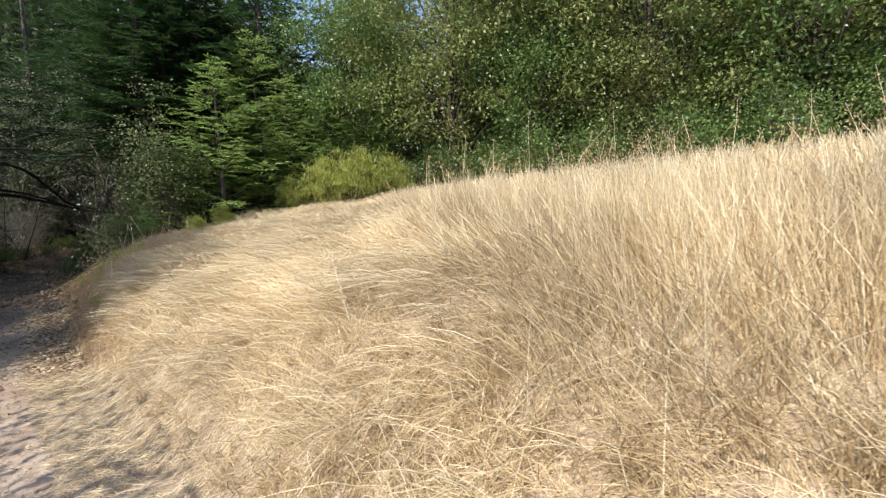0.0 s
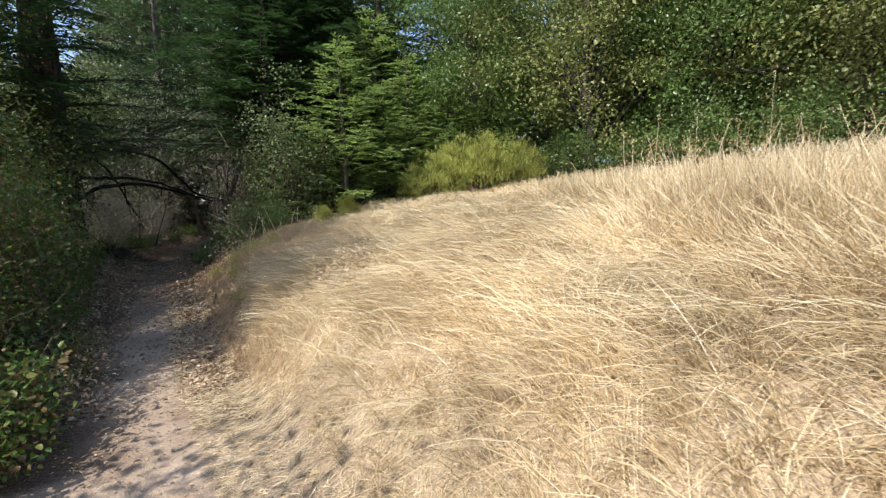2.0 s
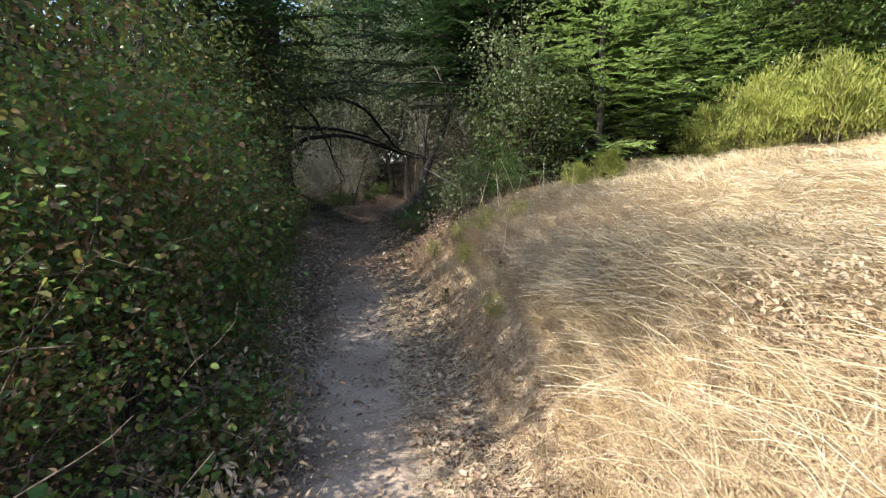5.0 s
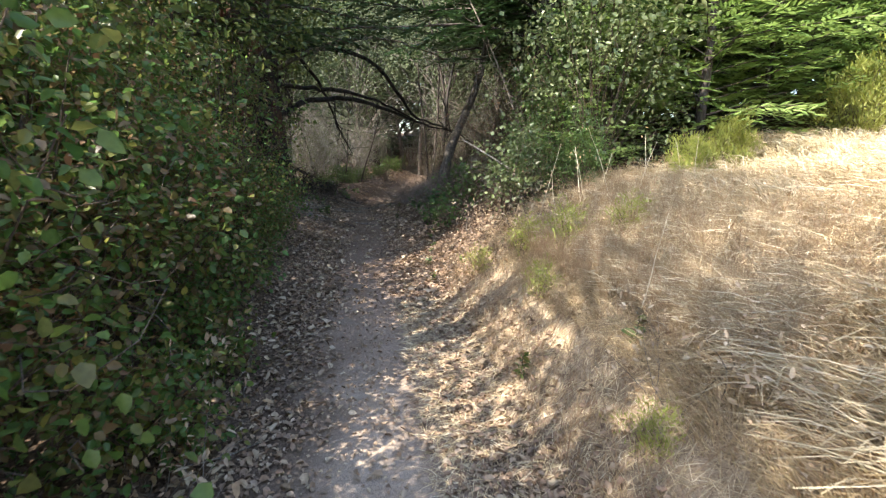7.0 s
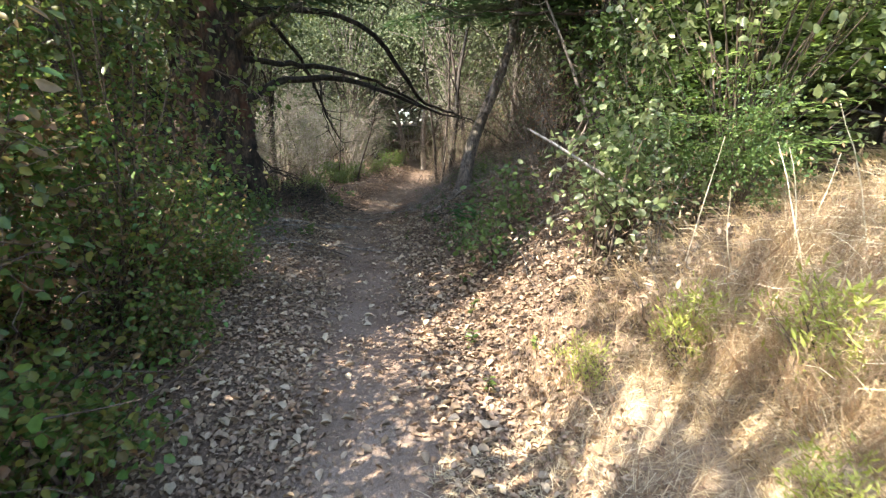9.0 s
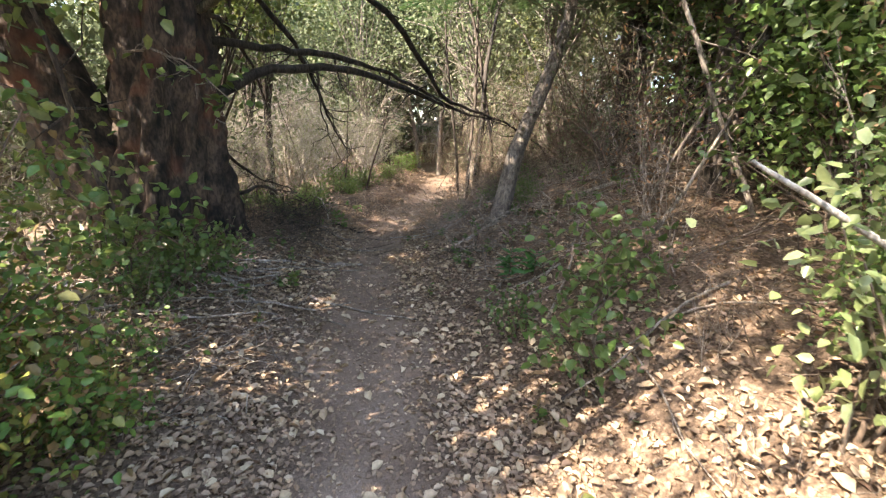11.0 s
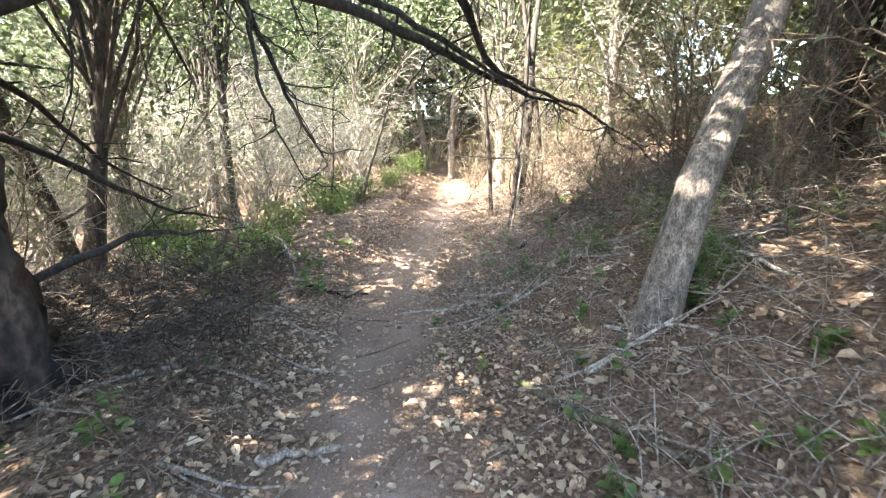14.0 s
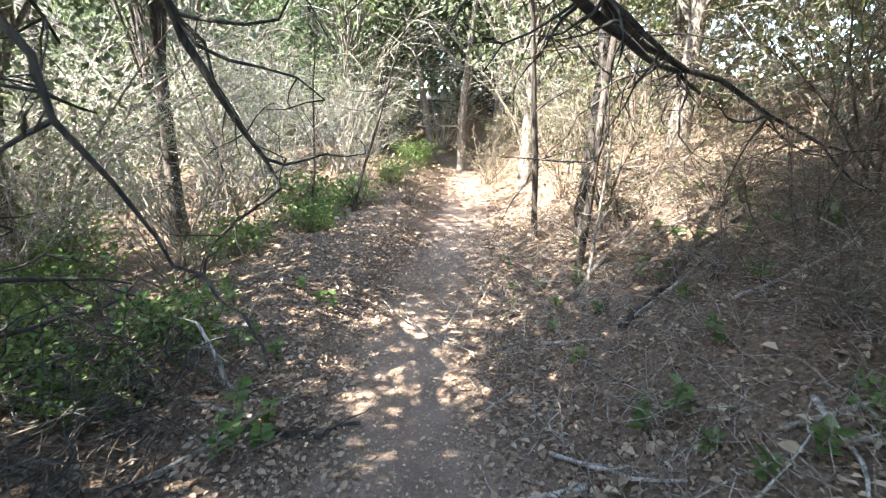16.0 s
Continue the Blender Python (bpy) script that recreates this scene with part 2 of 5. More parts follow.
def blade_arrays(root, tip, bend, width):
    """Grass blades: tapered strips from root over bend to tip."""
    n = len(root)
    width = np.broadcast_to(np.asarray(width, dtype=float), (n,))[:, None]
    side = unit(np.cross(tip - root, rng.normal(size=(n, 3)) + (0, 0, 0.3))) * width * 0.5
    p = [root - side, root + side, bend - side * 0.8, bend + side * 0.8, tip]
    v = np.stack(p, 1).reshape(-1, 3)
    b = np.arange(n)[:, None] * 5
    return v, [b + [0, 1, 3, 2], b + [2, 3, 4]]


def tube_arrays(paths, sides=5):
    """Tubes: paths is a list of (points k x 3, radii k)."""
    vs, fs, base = [], [], 0
    for pts, rad in paths:
        pts, rad = np.asarray(pts, dtype=float), np.asarray(rad, dtype=float)
        k = len(pts)
        t = unit(np.gradient(pts, axis=0))
        ref = np.array((0.31, 0.95, 0.05)) if abs(t[0][2]) > 0.7 else np.array((0.05, 0.1, 1.0))
        a = unit(np.cross(t, ref))
        b = np.cross(t, a)
        ang = np.arange(sides) * 2 * np.pi / sides
        ring = pts[:, None] + rad[:, None, None] * (np.cos(ang)[None, :, None] * a[:, None] + np.sin(ang)[None, :, None] * b[:, None])
        vs.append(ring.reshape(-1, 3))
        i, j = np.meshgrid(np.arange(k - 1), np.arange(sides), indexing="ij")
        q = np.stack([i * sides + j, i * sides + (j + 1) % sides, (i + 1) * sides + (j + 1) % sides, (i + 1) * sides + j], -1).reshape(-1, 4)
        fs.append(q + base)
        base += k * sides
    return np.concatenate(vs), [np.concatenate(fs)]


def joined(items):
    """Several (verts, face lists) as one."""
    vs, fs, base = [], [], 0
    for v, f in items:
        vs.append(v)
        fs += [a + base for a in f]
        base += len(v)
    return np.concatenate(vs), fs


def branch_parts(paths, sides, mat, parent, name, rest, main):
    """The thickest paths as parts of their own, the fine remainder as one part of kind stuff."""
    order = sorted(range(len(paths)), key=lambda q: -float(np.max(paths[q][1])) - 0.001 * float(np.linalg.norm(paths[q][0][-1] - paths[q][0][0])))
    for q in order[:main]:
        part(name, mesh_of(name, *tube_arrays([paths[q]], sides), mat), parent)
    if len(order) > main:
        tagged(part(rest, mesh_of(rest, *tube_arrays([paths[q] for q in order[main:]], max(3, sides - 1)), mat), parent), kind="stuff")


def wander(start, direction, length, k, wobble, rise=0.0):
    """A crooked path of k points."""
    d = np.asarray(direction, dtype=float)
    d = d / np.linalg.norm(d)
    p, out = np.asarray(start, dtype=float), []
    for _ in range(k):
        out.append(p)
        d = d + rng.normal(size=3) * wobble + (0, 0, rise)
        d = d / np.linalg.norm(d)
        p = p + d * length / (k - 1)
    return np.array(out)


# ---------------------------------------------------------------- the lie of the land
TRAIL_Y = (-40, -6, 0, 4, 8, 12, 15, 17, 19, 21.7, 25, 28, 32, 38, 60)
TRAIL_X = (6, 0.6, 0.0, -0.1, -0.12, 0.15, 0.33, 0.47, 0.70, 1.22, 2.45, 3.5, 4.4, 4.0, 0)
TRAIL_Z = (-0.3, -0.15, -0.14, -0.18, -0.27, -0.09, 0.1, 0.15, 0.1, -0.03, 0.02, 0.08, 0.28, 0.6, 1.0)
MEADOW = ((0, 0), (0.75, 0.04), (1.05, 0.2), (1.65, 0.68), (2.2, 1.0), (2.8, 1.17), (4.0, 1.43), (7, 1.92), (10, 2.2), (20, 2.7), (70, 5), (400, 6))
WOOD_R = ((0, 0), (0.5, 0.03), (0.9, 0.14), (1.2, 0.28), (1.66, 0.58), (2.2, 0.85), (2.8, 1.08), (6, 2.0), (12, 3.0), (70, 5), (400, 6))
WOOD_L = ((0, 0), (0.5, 0.04), (0.8, 0.2), (1.3, 0.3), (2.0, 0.3), (3, 0.12), (6, -0.5), (20, -2.5), (70, -5), (400, -6))
OPEN_L = ((0, 0), (0.8, 0.0), (1.4, 0.08), (3, 0.12), (6, -0.2), (20, -2), (70, -5), (400, -6))


def smooth_step(v, a, b):
    s = np.clip((v - a) / (b - a), 0, 1)
    return s * s * (3 - 2 * s)


def trail_x(y):
    return np.interp(y, TRAIL_Y, TRAIL_X)


def bumps(x, y):
    return (0.022 * np.sin(2.3 * x + 1.1 * y) + 0.02 * np.sin(1.7 * y - 2.9 * x + 1.3) + 0.012 * np.sin(5.1 * x + 3.7 * y + 0.4) + 0.01 * np.sin(7.7 * y - 4.3 * x))


def gz(x, y):
    """Height of the ground."""
    x, y = np.asarray(x, dtype=float), np.asarray(y, dtype=float)
    d = x - trail_x(y)
    prof = lambda p: np.interp(np.abs(d), *zip(*p))  # noqa: E731
    wood = smooth_step(y, 12.0, 15.0)
    right = prof(MEADOW) * (1 - wood) + prof(WOOD_R) * wood
    left = prof(OPEN_L) * (1 - wood) + prof(WOOD_L) * wood
    z = np.interp(y, TRAIL_Y, TRAIL_Z) + np.where(d > 0, right, left)
    return z + bumps(x, y) * np.clip(np.abs(d) * 1.1 - 0.2, 0.15, 1.4)


def ground_xyz(x, y, lift=0.0):
    return np.stack([x, y, gz(x, y) + lift], -1)


gx = np.concatenate([[-400, -200, -100, -60, -40], np.arange(-28, -6, 2.0), np.arange(-6, -2, 0.4), np.arange(-2, 4.5, 0.08), np.arange(4.5, 12, 0.4), np.arange(12, 28, 2.0), [40, 60, 100, 200, 400]])
gy = np.concatenate([[-400, -200, -100, -60, -40], np.arange(-28, -4, 2.0), np.arange(-4, 30, 0.1), np.arange(30, 50, 1.0), [60, 100, 200, 400]])
GX, GY = np.meshgrid(gx, gy)
nx, ny = len(gx), len(gy)
i, j = np.meshgrid(np.arange(ny - 1), np.arange(nx - 1), indexing="ij")
quads = np.stack([i * nx + j, i * nx + j + 1, (i + 1) * nx + j + 1, (i + 1) * nx + j], -1).reshape(-1, 4)
gme = mesh_of("ground", ground_xyz(GX.ravel(), GY.ravel()), [quads], EARTH, True)
dist = np.abs(GX - trail_x(GY)).ravel()
wobble_edge = 0.10 * np.sin(3.1 * GY.ravel()) + 0.06 * np.sin(8.3 * GY.ravel() + 1)
wide = np.where(GY.ravel() < 6, 0.75, 0.42)
bare = (1 - smooth_step(dist + wobble_edge, wide * 0.35, wide * 1.7)) * np.where(GY.ravel() < 11, 1.0, 0.8)
straw_mask = (1 - smooth_step(GY.ravel(), 11.5, 13.5)) * smooth_step((GX - trail_x(GY)).ravel() + wobble_edge, 0.6, 1.2)
cover = gme.color_attributes.new("cover", "FLOAT_COLOR", "POINT")
cover.data.foreach_set("color", np.stack([bare, straw_mask, smooth_step(GY.ravel(), 10.5, 14.0), bare * 0 + 1], -1).astype(np.float32).ravel())
tagged(new("ground", gme), "bare brown dirt trail through dry meadow bank and leaf litter", "ground", kind="structure")


# ---------------------------------------------------------------- kinds of plants
def thing(name, label, category, group=""):
    return tagged(new(name), label, category, group)


def put_at(ob, x, y, turn=0.0, size=1.0, sink=0.03):
    ob.matrix_basis = Matrix.LocRotScale((x, y, float(gz(x, y)) - sink), Euler((0, 0, radians(turn))), (size, size, size))
    return ob


def spread(ob, spots, sink=0.03):
    """Puts ob at the first spot (x, y, turn, size) and copies of it at the others."""
    for x, y, turn, size in spots[1:]:
        copy_thing(ob, Matrix.LocRotScale((x, y, float(gz(x, y)) - sink), Euler((0, 0, radians(turn))), (size, size, size)))
    put_at(ob, *spots[0], sink=sink)


def clump_leaves(centres, per, spread_r, size, width, droop=0.0, rich=True, fold=0.25):
    n = len(centres) * per
    off = rng.normal(size=(n, 3)) * spread_r * np.array((1, 1, 0.75))
    pos = np.repeat(centres, per, 0) + off
    along = unit(off) + rng.normal(size=(n, 3)) * 0.8 + (0, 0, -droop)
    return leaf_arrays(pos, along, size * rng.uniform(0.6, 1.3, n), width, fold, None, rich)


def shell_points(n, radii, centre, low=-1.0, inner=0.5):
    v = unit(rng.normal(size=(n * 3, 3)))
    v = v[v[:, 2] > low][:n]
    return v * rng.uniform(inner, 1.0, (len(v), 1)) * radii + centre


def shrub(name, label, category, h, r, clumps, per, leaf, width, mat, group="", accent=None, stem_mat=None, clump_r=0.22, rich=True, droop=0.2, stem_r=0.012):
    """A many-stemmed shrub, leafy to the ground, with an uneven outline."""
    ob = thing(name, label, category, group)
    c = shell_points(clumps, (r, r, h * 0.55), (0, 0, h * 0.5), -0.9, 0.35)
    c[:, 2] = np.clip(c[:, 2] * rng.uniform(0.75, 1.18, len(c)), 0.06, None)
    paths = []
    for p in c[::2]:
        mid = p * (0.45, 0.45, 0.55) + rng.normal(size=3) * 0.06
        paths.append((np.array([(rng.normal() * 0.08, rng.normal() * 0.08, -0.05), mid, p]), (stem_r, stem_r * 0.7, stem_r * 0.3)))
    branch_parts(paths, 4, stem_mat or TWIG_BROWN, ob, "stem", "stem_tangle", 5)
    part("foliage", mesh_of("foliage", *clump_leaves(c, per, clump_r, leaf, width, droop, rich), mat), ob)
    if accent:
        amat, share, alabel = accent
        pick = c[rng.random(len(c)) < share]
        if len(pick):
            part("withered_foliage", mesh_of("withered_foliage", *clump_leaves(pick, max(6, per // 3), clump_r * 0.7, leaf * 0.8, width, 0.8, True), amat), ob, alabel)
    return ob


def bare_shrub(name, label, category, h, r, stems, twigs, mat, leaf_mat=None, leaves=0, group="", leaf=0.03, stem_r=0.014, rich=False):
    """A twiggy, half-dead shrub: forking stems, fine twigs, few leaves."""
    ob = thing(name, label, category, group)
    thick, fine, tips = [], [], []
    for _ in range(stems):
        a = rng.uniform(0, 2 * np.pi)
        s = wander((rng.normal() * 0.1, rng.normal() * 0.1, -0.05), (math.cos(a) * r / h, math.sin(a) * r / h, 1.0), h * rng.uniform(0.7, 1.1), 7, 0.16)
        thick.append((s, np.linspace(stem_r, stem_r * 0.25, 7)))
        for _ in range(twigs):
            k = rng.integers(2, 7)
            tw = wander(s[k], s[k] - s[k - 1] + rng.normal(size=3) * h * 0.14, h * rng.uniform(0.14, 0.34), 4, 0.3, -0.04)
            fine.append((tw, np.linspace(stem_r * 0.3, stem_r * 0.1, 4)))
            tips.append(tw[1:])
    branch_parts(thick, 5, mat, ob, "stem", "stem_tangle", 8)
    tagged(part("twig_tangle", mesh_of("twig_tangle", *tube_arrays(fine, 3), mat), ob), kind="stuff")
    if leaves:
        tips = np.concatenate(tips)
        part("foliage", mesh_of("foliage", *clump_leaves(tips, max(1, leaves // len(tips)), 0.06 + 0.02 * h, leaf, 0.45, 0.1, rich), leaf_mat), ob)
    return ob


def broadleaf(name, label, h, r, base, trunk_r, limbs, clumps, per, leaf, mat, bark, group="", rich=False, clump_r=0.3, width=0.6, lean=(0, 0), category="tree"):
    """A broadleaf tree: tapered trunk, crooked limbs that carry the clumps of its crown."""
    ob = thing(name, label, category, group)
    top = np.array((lean[0], lean[1], h * 0.82))
    k = 9
    s = np.linspace(0, 1, k)[:, None]
    trunk = s * top + rng.normal(size=(k, 3)) * (0.05, 0.05, 0) * h * 0.12 * s + (0, 0, -0.15) * (1 - s)
    rad = trunk_r * (1 - 0.8 * s[:, 0]) * (1 + 0.5 * np.exp(-s[:, 0] * 14))
    part("trunk", mesh_of("trunk", *tube_arrays([(trunk, rad)], 10), bark, True), ob)
    c = shell_points(clumps, (r, r, (h - base) * 0.5), (lean[0] * 0.6, lean[1] * 0.6, (h + base) * 0.5), -1.0, 0.45)
    c = c + rng.normal(size=c.shape) * r * 0.1
    c[:, 2] = np.maximum(c[:, 2], base * 0.8)
    paths = []
    for p in c[rng.permutation(len(c))[:limbs]]:
        f = np.clip((p[2] / h) * rng.uniform(0.45, 0.8), 0.08, 0.95)
        root = np.array([np.interp(f, s[:, 0], trunk[:, q]) for q in range(3)])
        mid = root * 0.5 + p * 0.5 + rng.normal(size=3) * 0.08 * r + (0, 0, 0.05 * h)
        w = np.interp(f, s[:, 0], rad) * 0.45
        paths.append((np.array([root, root * 0.75 + mid * 0.25, mid, mid * 0.4 + p * 0.6, p]), np.array((w, w * 0.8, w * 0.55, w * 0.3, 0.006))))
    branch_parts(paths, 5, bark, ob, "limb", "branchwork", 6)
    part("crown", mesh_of("crown", *clump_leaves(c, per, clump_r, leaf, width, 0.25, rich), mat), ob)
    return ob


def fir_boughs(ob, h, r, base, trunk_r, boughs, mat, fine, droop, bark, needle, wide):
    """Drooping boughs with flat sprays of needles, as parts of ob."""
    wood, pos, along, ups, size = [], [], [], [], []
    for q in range(boughs):
        f = (q + rng.random()) / boughs
        z = base + (h * 0.98 - base) * f
        a = q * 2.4 + rng.normal() * 0.3
        L = max(0.25, r * (1 - f) ** 0.75 * rng.uniform(0.65, 1.15))
        out = np.array((math.cos(a), math.sin(a), 0.25 + 0.4 * f))
        k = 7
        b = wander((0, 0, z), out, L, k, 0.05, -droop / k)
        wood.append((b, np.linspace(max(0.008, trunk_r * 0.22 * (1 - f)), 0.003, k)))
        n_tw = max(5, int(L / (0.085 * fine)))
        for e in range(n_tw):
            g = 0.12 + 0.88 * (e + rng.random()) / n_tw
            p = np.array([np.interp(g, np.linspace(0, 1, k), b[:, c]) for c in range(3)])
            d = unit(b[min(k - 1, int(g * (k - 1)) + 1)] - b[int(g * (k - 1)) if g < 1 else k - 2])
            side = unit(np.cross(d, (0, 0, 1))) * (1 if e % 2 else -1)
            tdir = unit(d * 0.75 + side * 0.8 + (0, 0, -0.15) + rng.normal(size=3) * 0.12)
            tl = (0.12 + 0.34 * L * (1 - g) ** 0.8) * rng.uniform(0.6, 1.1)
            m = max(3, int(tl / (0.035 * fine)))
            gg = np.linspace(0.05, 1, m)
            tp = p + tdir * tl * gg[:, None] + np.outer(gg ** 2, (0, 0, -0.12 * tl))
            ns = unit(np.cross(tdir, (0, 0, 1)) + rng.normal(size=3) * 0.15)
            for sg in (1, -1):
                pos.append(tp)
                along.append(np.tile(tdir * 0.8 + ns * sg * 0.75, (m, 1)) + rng.normal(size=(m, 3)) * 0.12)
                ups.append(np.tile((0, 0, 1.0), (m, 1)) + rng.normal(size=(m, 3)) * 0.25)
                size.append(np.full(m, needle))
    branch_parts(wood, 4, bark or BARK_DARK, ob, "bough", "branchwork", 8)
    part("needle_spray", mesh_of("needle_spray", *leaf_arrays(np.concatenate(pos), np.concatenate(along), np.concatenate(size), wide, 0.1, np.concatenate(ups), False), mat), ob)


def conifer(name, label, h, r, base, trunk_r, boughs, mat, group="", fine=1.0, category="tree", droop=0.35, bark=None, needle=0.07, wide=0.3):
    """A fir: straight trunk, drooping boughs with flat sprays of needles on either side."""
    ob = thing(name, label, category, group)
    trunk = np.array([(0, 0, -0.1), (0.02, 0, h * 0.3), (0.0, 0.03, h * 0.65), (0, 0, h)])
    part("trunk", mesh_of("trunk", *tube_arrays([(trunk, (trunk_r, trunk_r * 0.75, trunk_r * 0.4, 0.01))], 9), bark or BARK_DARK, True), ob)
    fir_boughs(ob, h, r, base, trunk_r, boughs, mat, fine, droop, bark, needle, wide)
    return ob


# ---------------------------------------------------------------- woods around the meadow
rng = np.random.default_rng(11)
oak_spots = [(11.6, 11.0, 10, 1.0), (13.6, 5.2, 200, 0.95), (15.0, -2.2, 310, 1.0), (18.5, 13.0, 50, 1.35), (20.0, -7, 250, 1.3)]
oak_a = broadleaf("oak_tree", "large oak with olive-green leafy crown behind dry meadow", 8.6, 3.3, 0.3, 0.2, 46, 230, 170, 0.105, LEAF_OLIVE_SUNLIT, BARK_DARK, "oaks behind the meadow", clump_r=0.31)
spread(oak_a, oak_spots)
oak_b = broadleaf("oak_tree", "spreading oak with yellowish-green crown beyond the grass", 8.2, 3.1, 0.2, 0.18, 42, 220, 170, 0.105, LEAF_LIVE, BARK_DARK, "oaks behind the meadow", clump_r=0.31)
spread(oak_b, [(12.9, 8.2, 70, 1.0), (14.6, 1.6, 140, 1.05), (19.0, 6.0, 33, 1.5), (19.5, 0.0, 83, 1.5), (16.5, 10.5, 190, 1.35), (9.6, 13.8, 60, 0.85)])
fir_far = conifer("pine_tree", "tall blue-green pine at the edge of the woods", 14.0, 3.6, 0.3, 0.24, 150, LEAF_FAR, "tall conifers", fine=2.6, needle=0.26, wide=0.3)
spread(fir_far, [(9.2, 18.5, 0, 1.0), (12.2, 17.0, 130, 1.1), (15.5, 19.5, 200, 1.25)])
fir_dark = conifer("fir_tree", "dark green douglas fir with drooping boughs beside the trail", 11.5, 2.9, 1.7, 0.22, 120, LEAF_FIR, "dark firs", fine=1.8, needle=0.17, wide=0.32)
spread(fir_dark, [(3.5, 15.9, 0, 1.0), (5.6, 17.2, 140, 1.05), (7.4, 16.2, 30, 1.0), (4.8, 18.0, 50, 1.0), (2.3, 33.5, 90, 0.75), (6.6, 36.0, 10, 0.9), (0.0, 38.0, 200, 0.9)])
fir_over = conifer("fir_tree", "douglas fir with boughs hanging over the thicket", 11.0, 3.9, 3.1, 0.2, 66, LEAF_FIR, "dark firs", fine=1.9, droop=0.5, needle=0.17, wide=0.36)
put_at(fir_over, 2.4, 36, 220, 1.6)
fir_arch = conifer("fir_tree", "dense dark fir arching boughs high over the trail", 9.5, 3.2, 2.6, 0.2, 120, LEAF_FIR, "dark firs", fine=1.9, droop=0.3, needle=0.19, wide=0.4)
spread(fir_arch, [(4.2, 16.2, 40, 1.0)])
# Added for the shade its crown casts on trail and bank.
tall_oak = broadleaf("oak_tree", "tall slender oak added above the thicket to cast shade", 10.5, 2.0, 4.6, 0.14, 30, 100, 28, 0.13, LEAF_OAK, BARK_DARK, "oaks over the trail", clump_r=0.32)
spread(tall_oak, [(-4.9, 8.3, 0, 1.0), (-2.8, 13.7, 70, 0.85)])
# Dense raised crown added to darken the bank right of the trail.
bent_oak = broadleaf("oak_tree", "leaning oak added behind the great tree to shade the bank", 7.0, 1.9, 3.4, 0.11, 26, 100, 60, 0.12, LEAF_OAK, BARK_DARK, "oaks over the trail", clump_r=0.3, lean=(1.0, 0.3))
put_at(bent_oak, -2.4, 21.9)
# Crowns out of view, added so that broken shade falls on the bank.
thin_oak = broadleaf("oak_tree", "unseen thin-crowned oak added to shade the bank", 12.0, 1.9, 7.6, 0.14, 26, 85, 36, 0.13, LEAF_OAK, BARK_DARK, "oaks over the trail", clump_r=0.3)
spread(thin_oak, [(-5.2, 7.2, 0, 1.0), (-3.9, 10.2, 140, 1.0), (-3.0, 13.2, 60, 0.9)])
# Added to dapple over-bright stretches of the trail with shade.
wood_oak = broadleaf("oak_tree", "slender oak added to shade the trail from above", 8.2, 1.6, 4.2, 0.12, 26, 80, 26, 0.12, LEAF_OAK, BARK_DARK, "oaks over the trail", clump_r=0.3)
spread(wood_oak, [(-4.9, 15.0, 0, 0.95), (-1.6, 25.8, 90, 1.0), (-2.3, 27.6, 210, 0.95)])
fir_gate = conifer("fir_tree", "dark fir whose low boughs close over the trail", 9.0, 3.1, 2.75, 0.2, 78, LEAF_FIR, "dark firs", fine=1.6, droop=0.3, needle=0.15, wide=0.34)
put_at(fir_gate, -2.3, 15.7)
fir_wide = conifer("fir_tree", "broad dark fir on the bank, boughs spread over the trail", 11.0, 4.8, 2.4, 0.22, 160, LEAF_FIR, "dark firs", fine=1.8, droop=0.25, needle=0.17, wide=0.38)
put_at(fir_wide, 4.7, 19.3)
fir_young = conifer("young_fir", "bright green young fir at the meadow's edge", 3.6, 2.0, 0.1, 0.06, 64, LEAF_FIR_YOUNG, "young firs", fine=1.3, droop=0.12, needle=0.12, wide=0.3)
spread(fir_young, [(4.8, 13.6, 0, 1.25), (6.2, 13.9, 120, 0.9), (3.6, 13.9, 200, 0.62), (5.6, 14.9, 80, 1.2), (7.2, 14.2, 30, 1.1), (8.4, 13.8, 150, 1.0), (9.4, 13.0, 260, 0.9), (6.6, 15.2, 200, 1.5)])
broom = shrub("coyote_brush", "yellow-green upright brush on the meadow's crest", "shrub", 1.35, 0.75, 120, 44, 0.13, 0.13, LEAF_BROOM, "yellow-green brush", clump_r=0.09, rich=False, droop=-2.2, stem_r=0.008)
spread(broom, [(7.4, 12.5, 0, 1.0), (8.4, 12.1, 100, 1.15), (9.5, 11.7, 200, 1.0), (6.5, 12.8, 300, 0.7), (4.4, 12.6, 40, 0.42), (3.7, 12.4, 140, 0.36)])
edge_bush = shrub("bush", "glossy dark green bush at the wood's edge", "shrub", 2.3, 1.1, 95, 50, 0.066, 0.66, LEAF_LIVE, "edge bushes", clump_r=0.16)
spread(edge_bush, [(3.35, 14.7, 0, 0.9), (3.9, 15.2, 70, 1.15), (4.4, 16.6, 140, 1.1), (6.4, 15.4, 0, 1.2), (5.2, 15.3, 90, 1.0), (7.8, 15.2, 180, 1.2), (9.2, 14.6, 270, 1.2), (2.35, 13.6, 280, 0.42), (2.75, 13.1, 30, 0.36)])
edge_far = shrub("bush", "olive-green bush below the oaks behind the meadow", "shrub", 2.3, 1.1, 110, 44, 0.072, 0.62, LEAF_LIVE, "edge bushes", clump_r=0.2, rich=False)
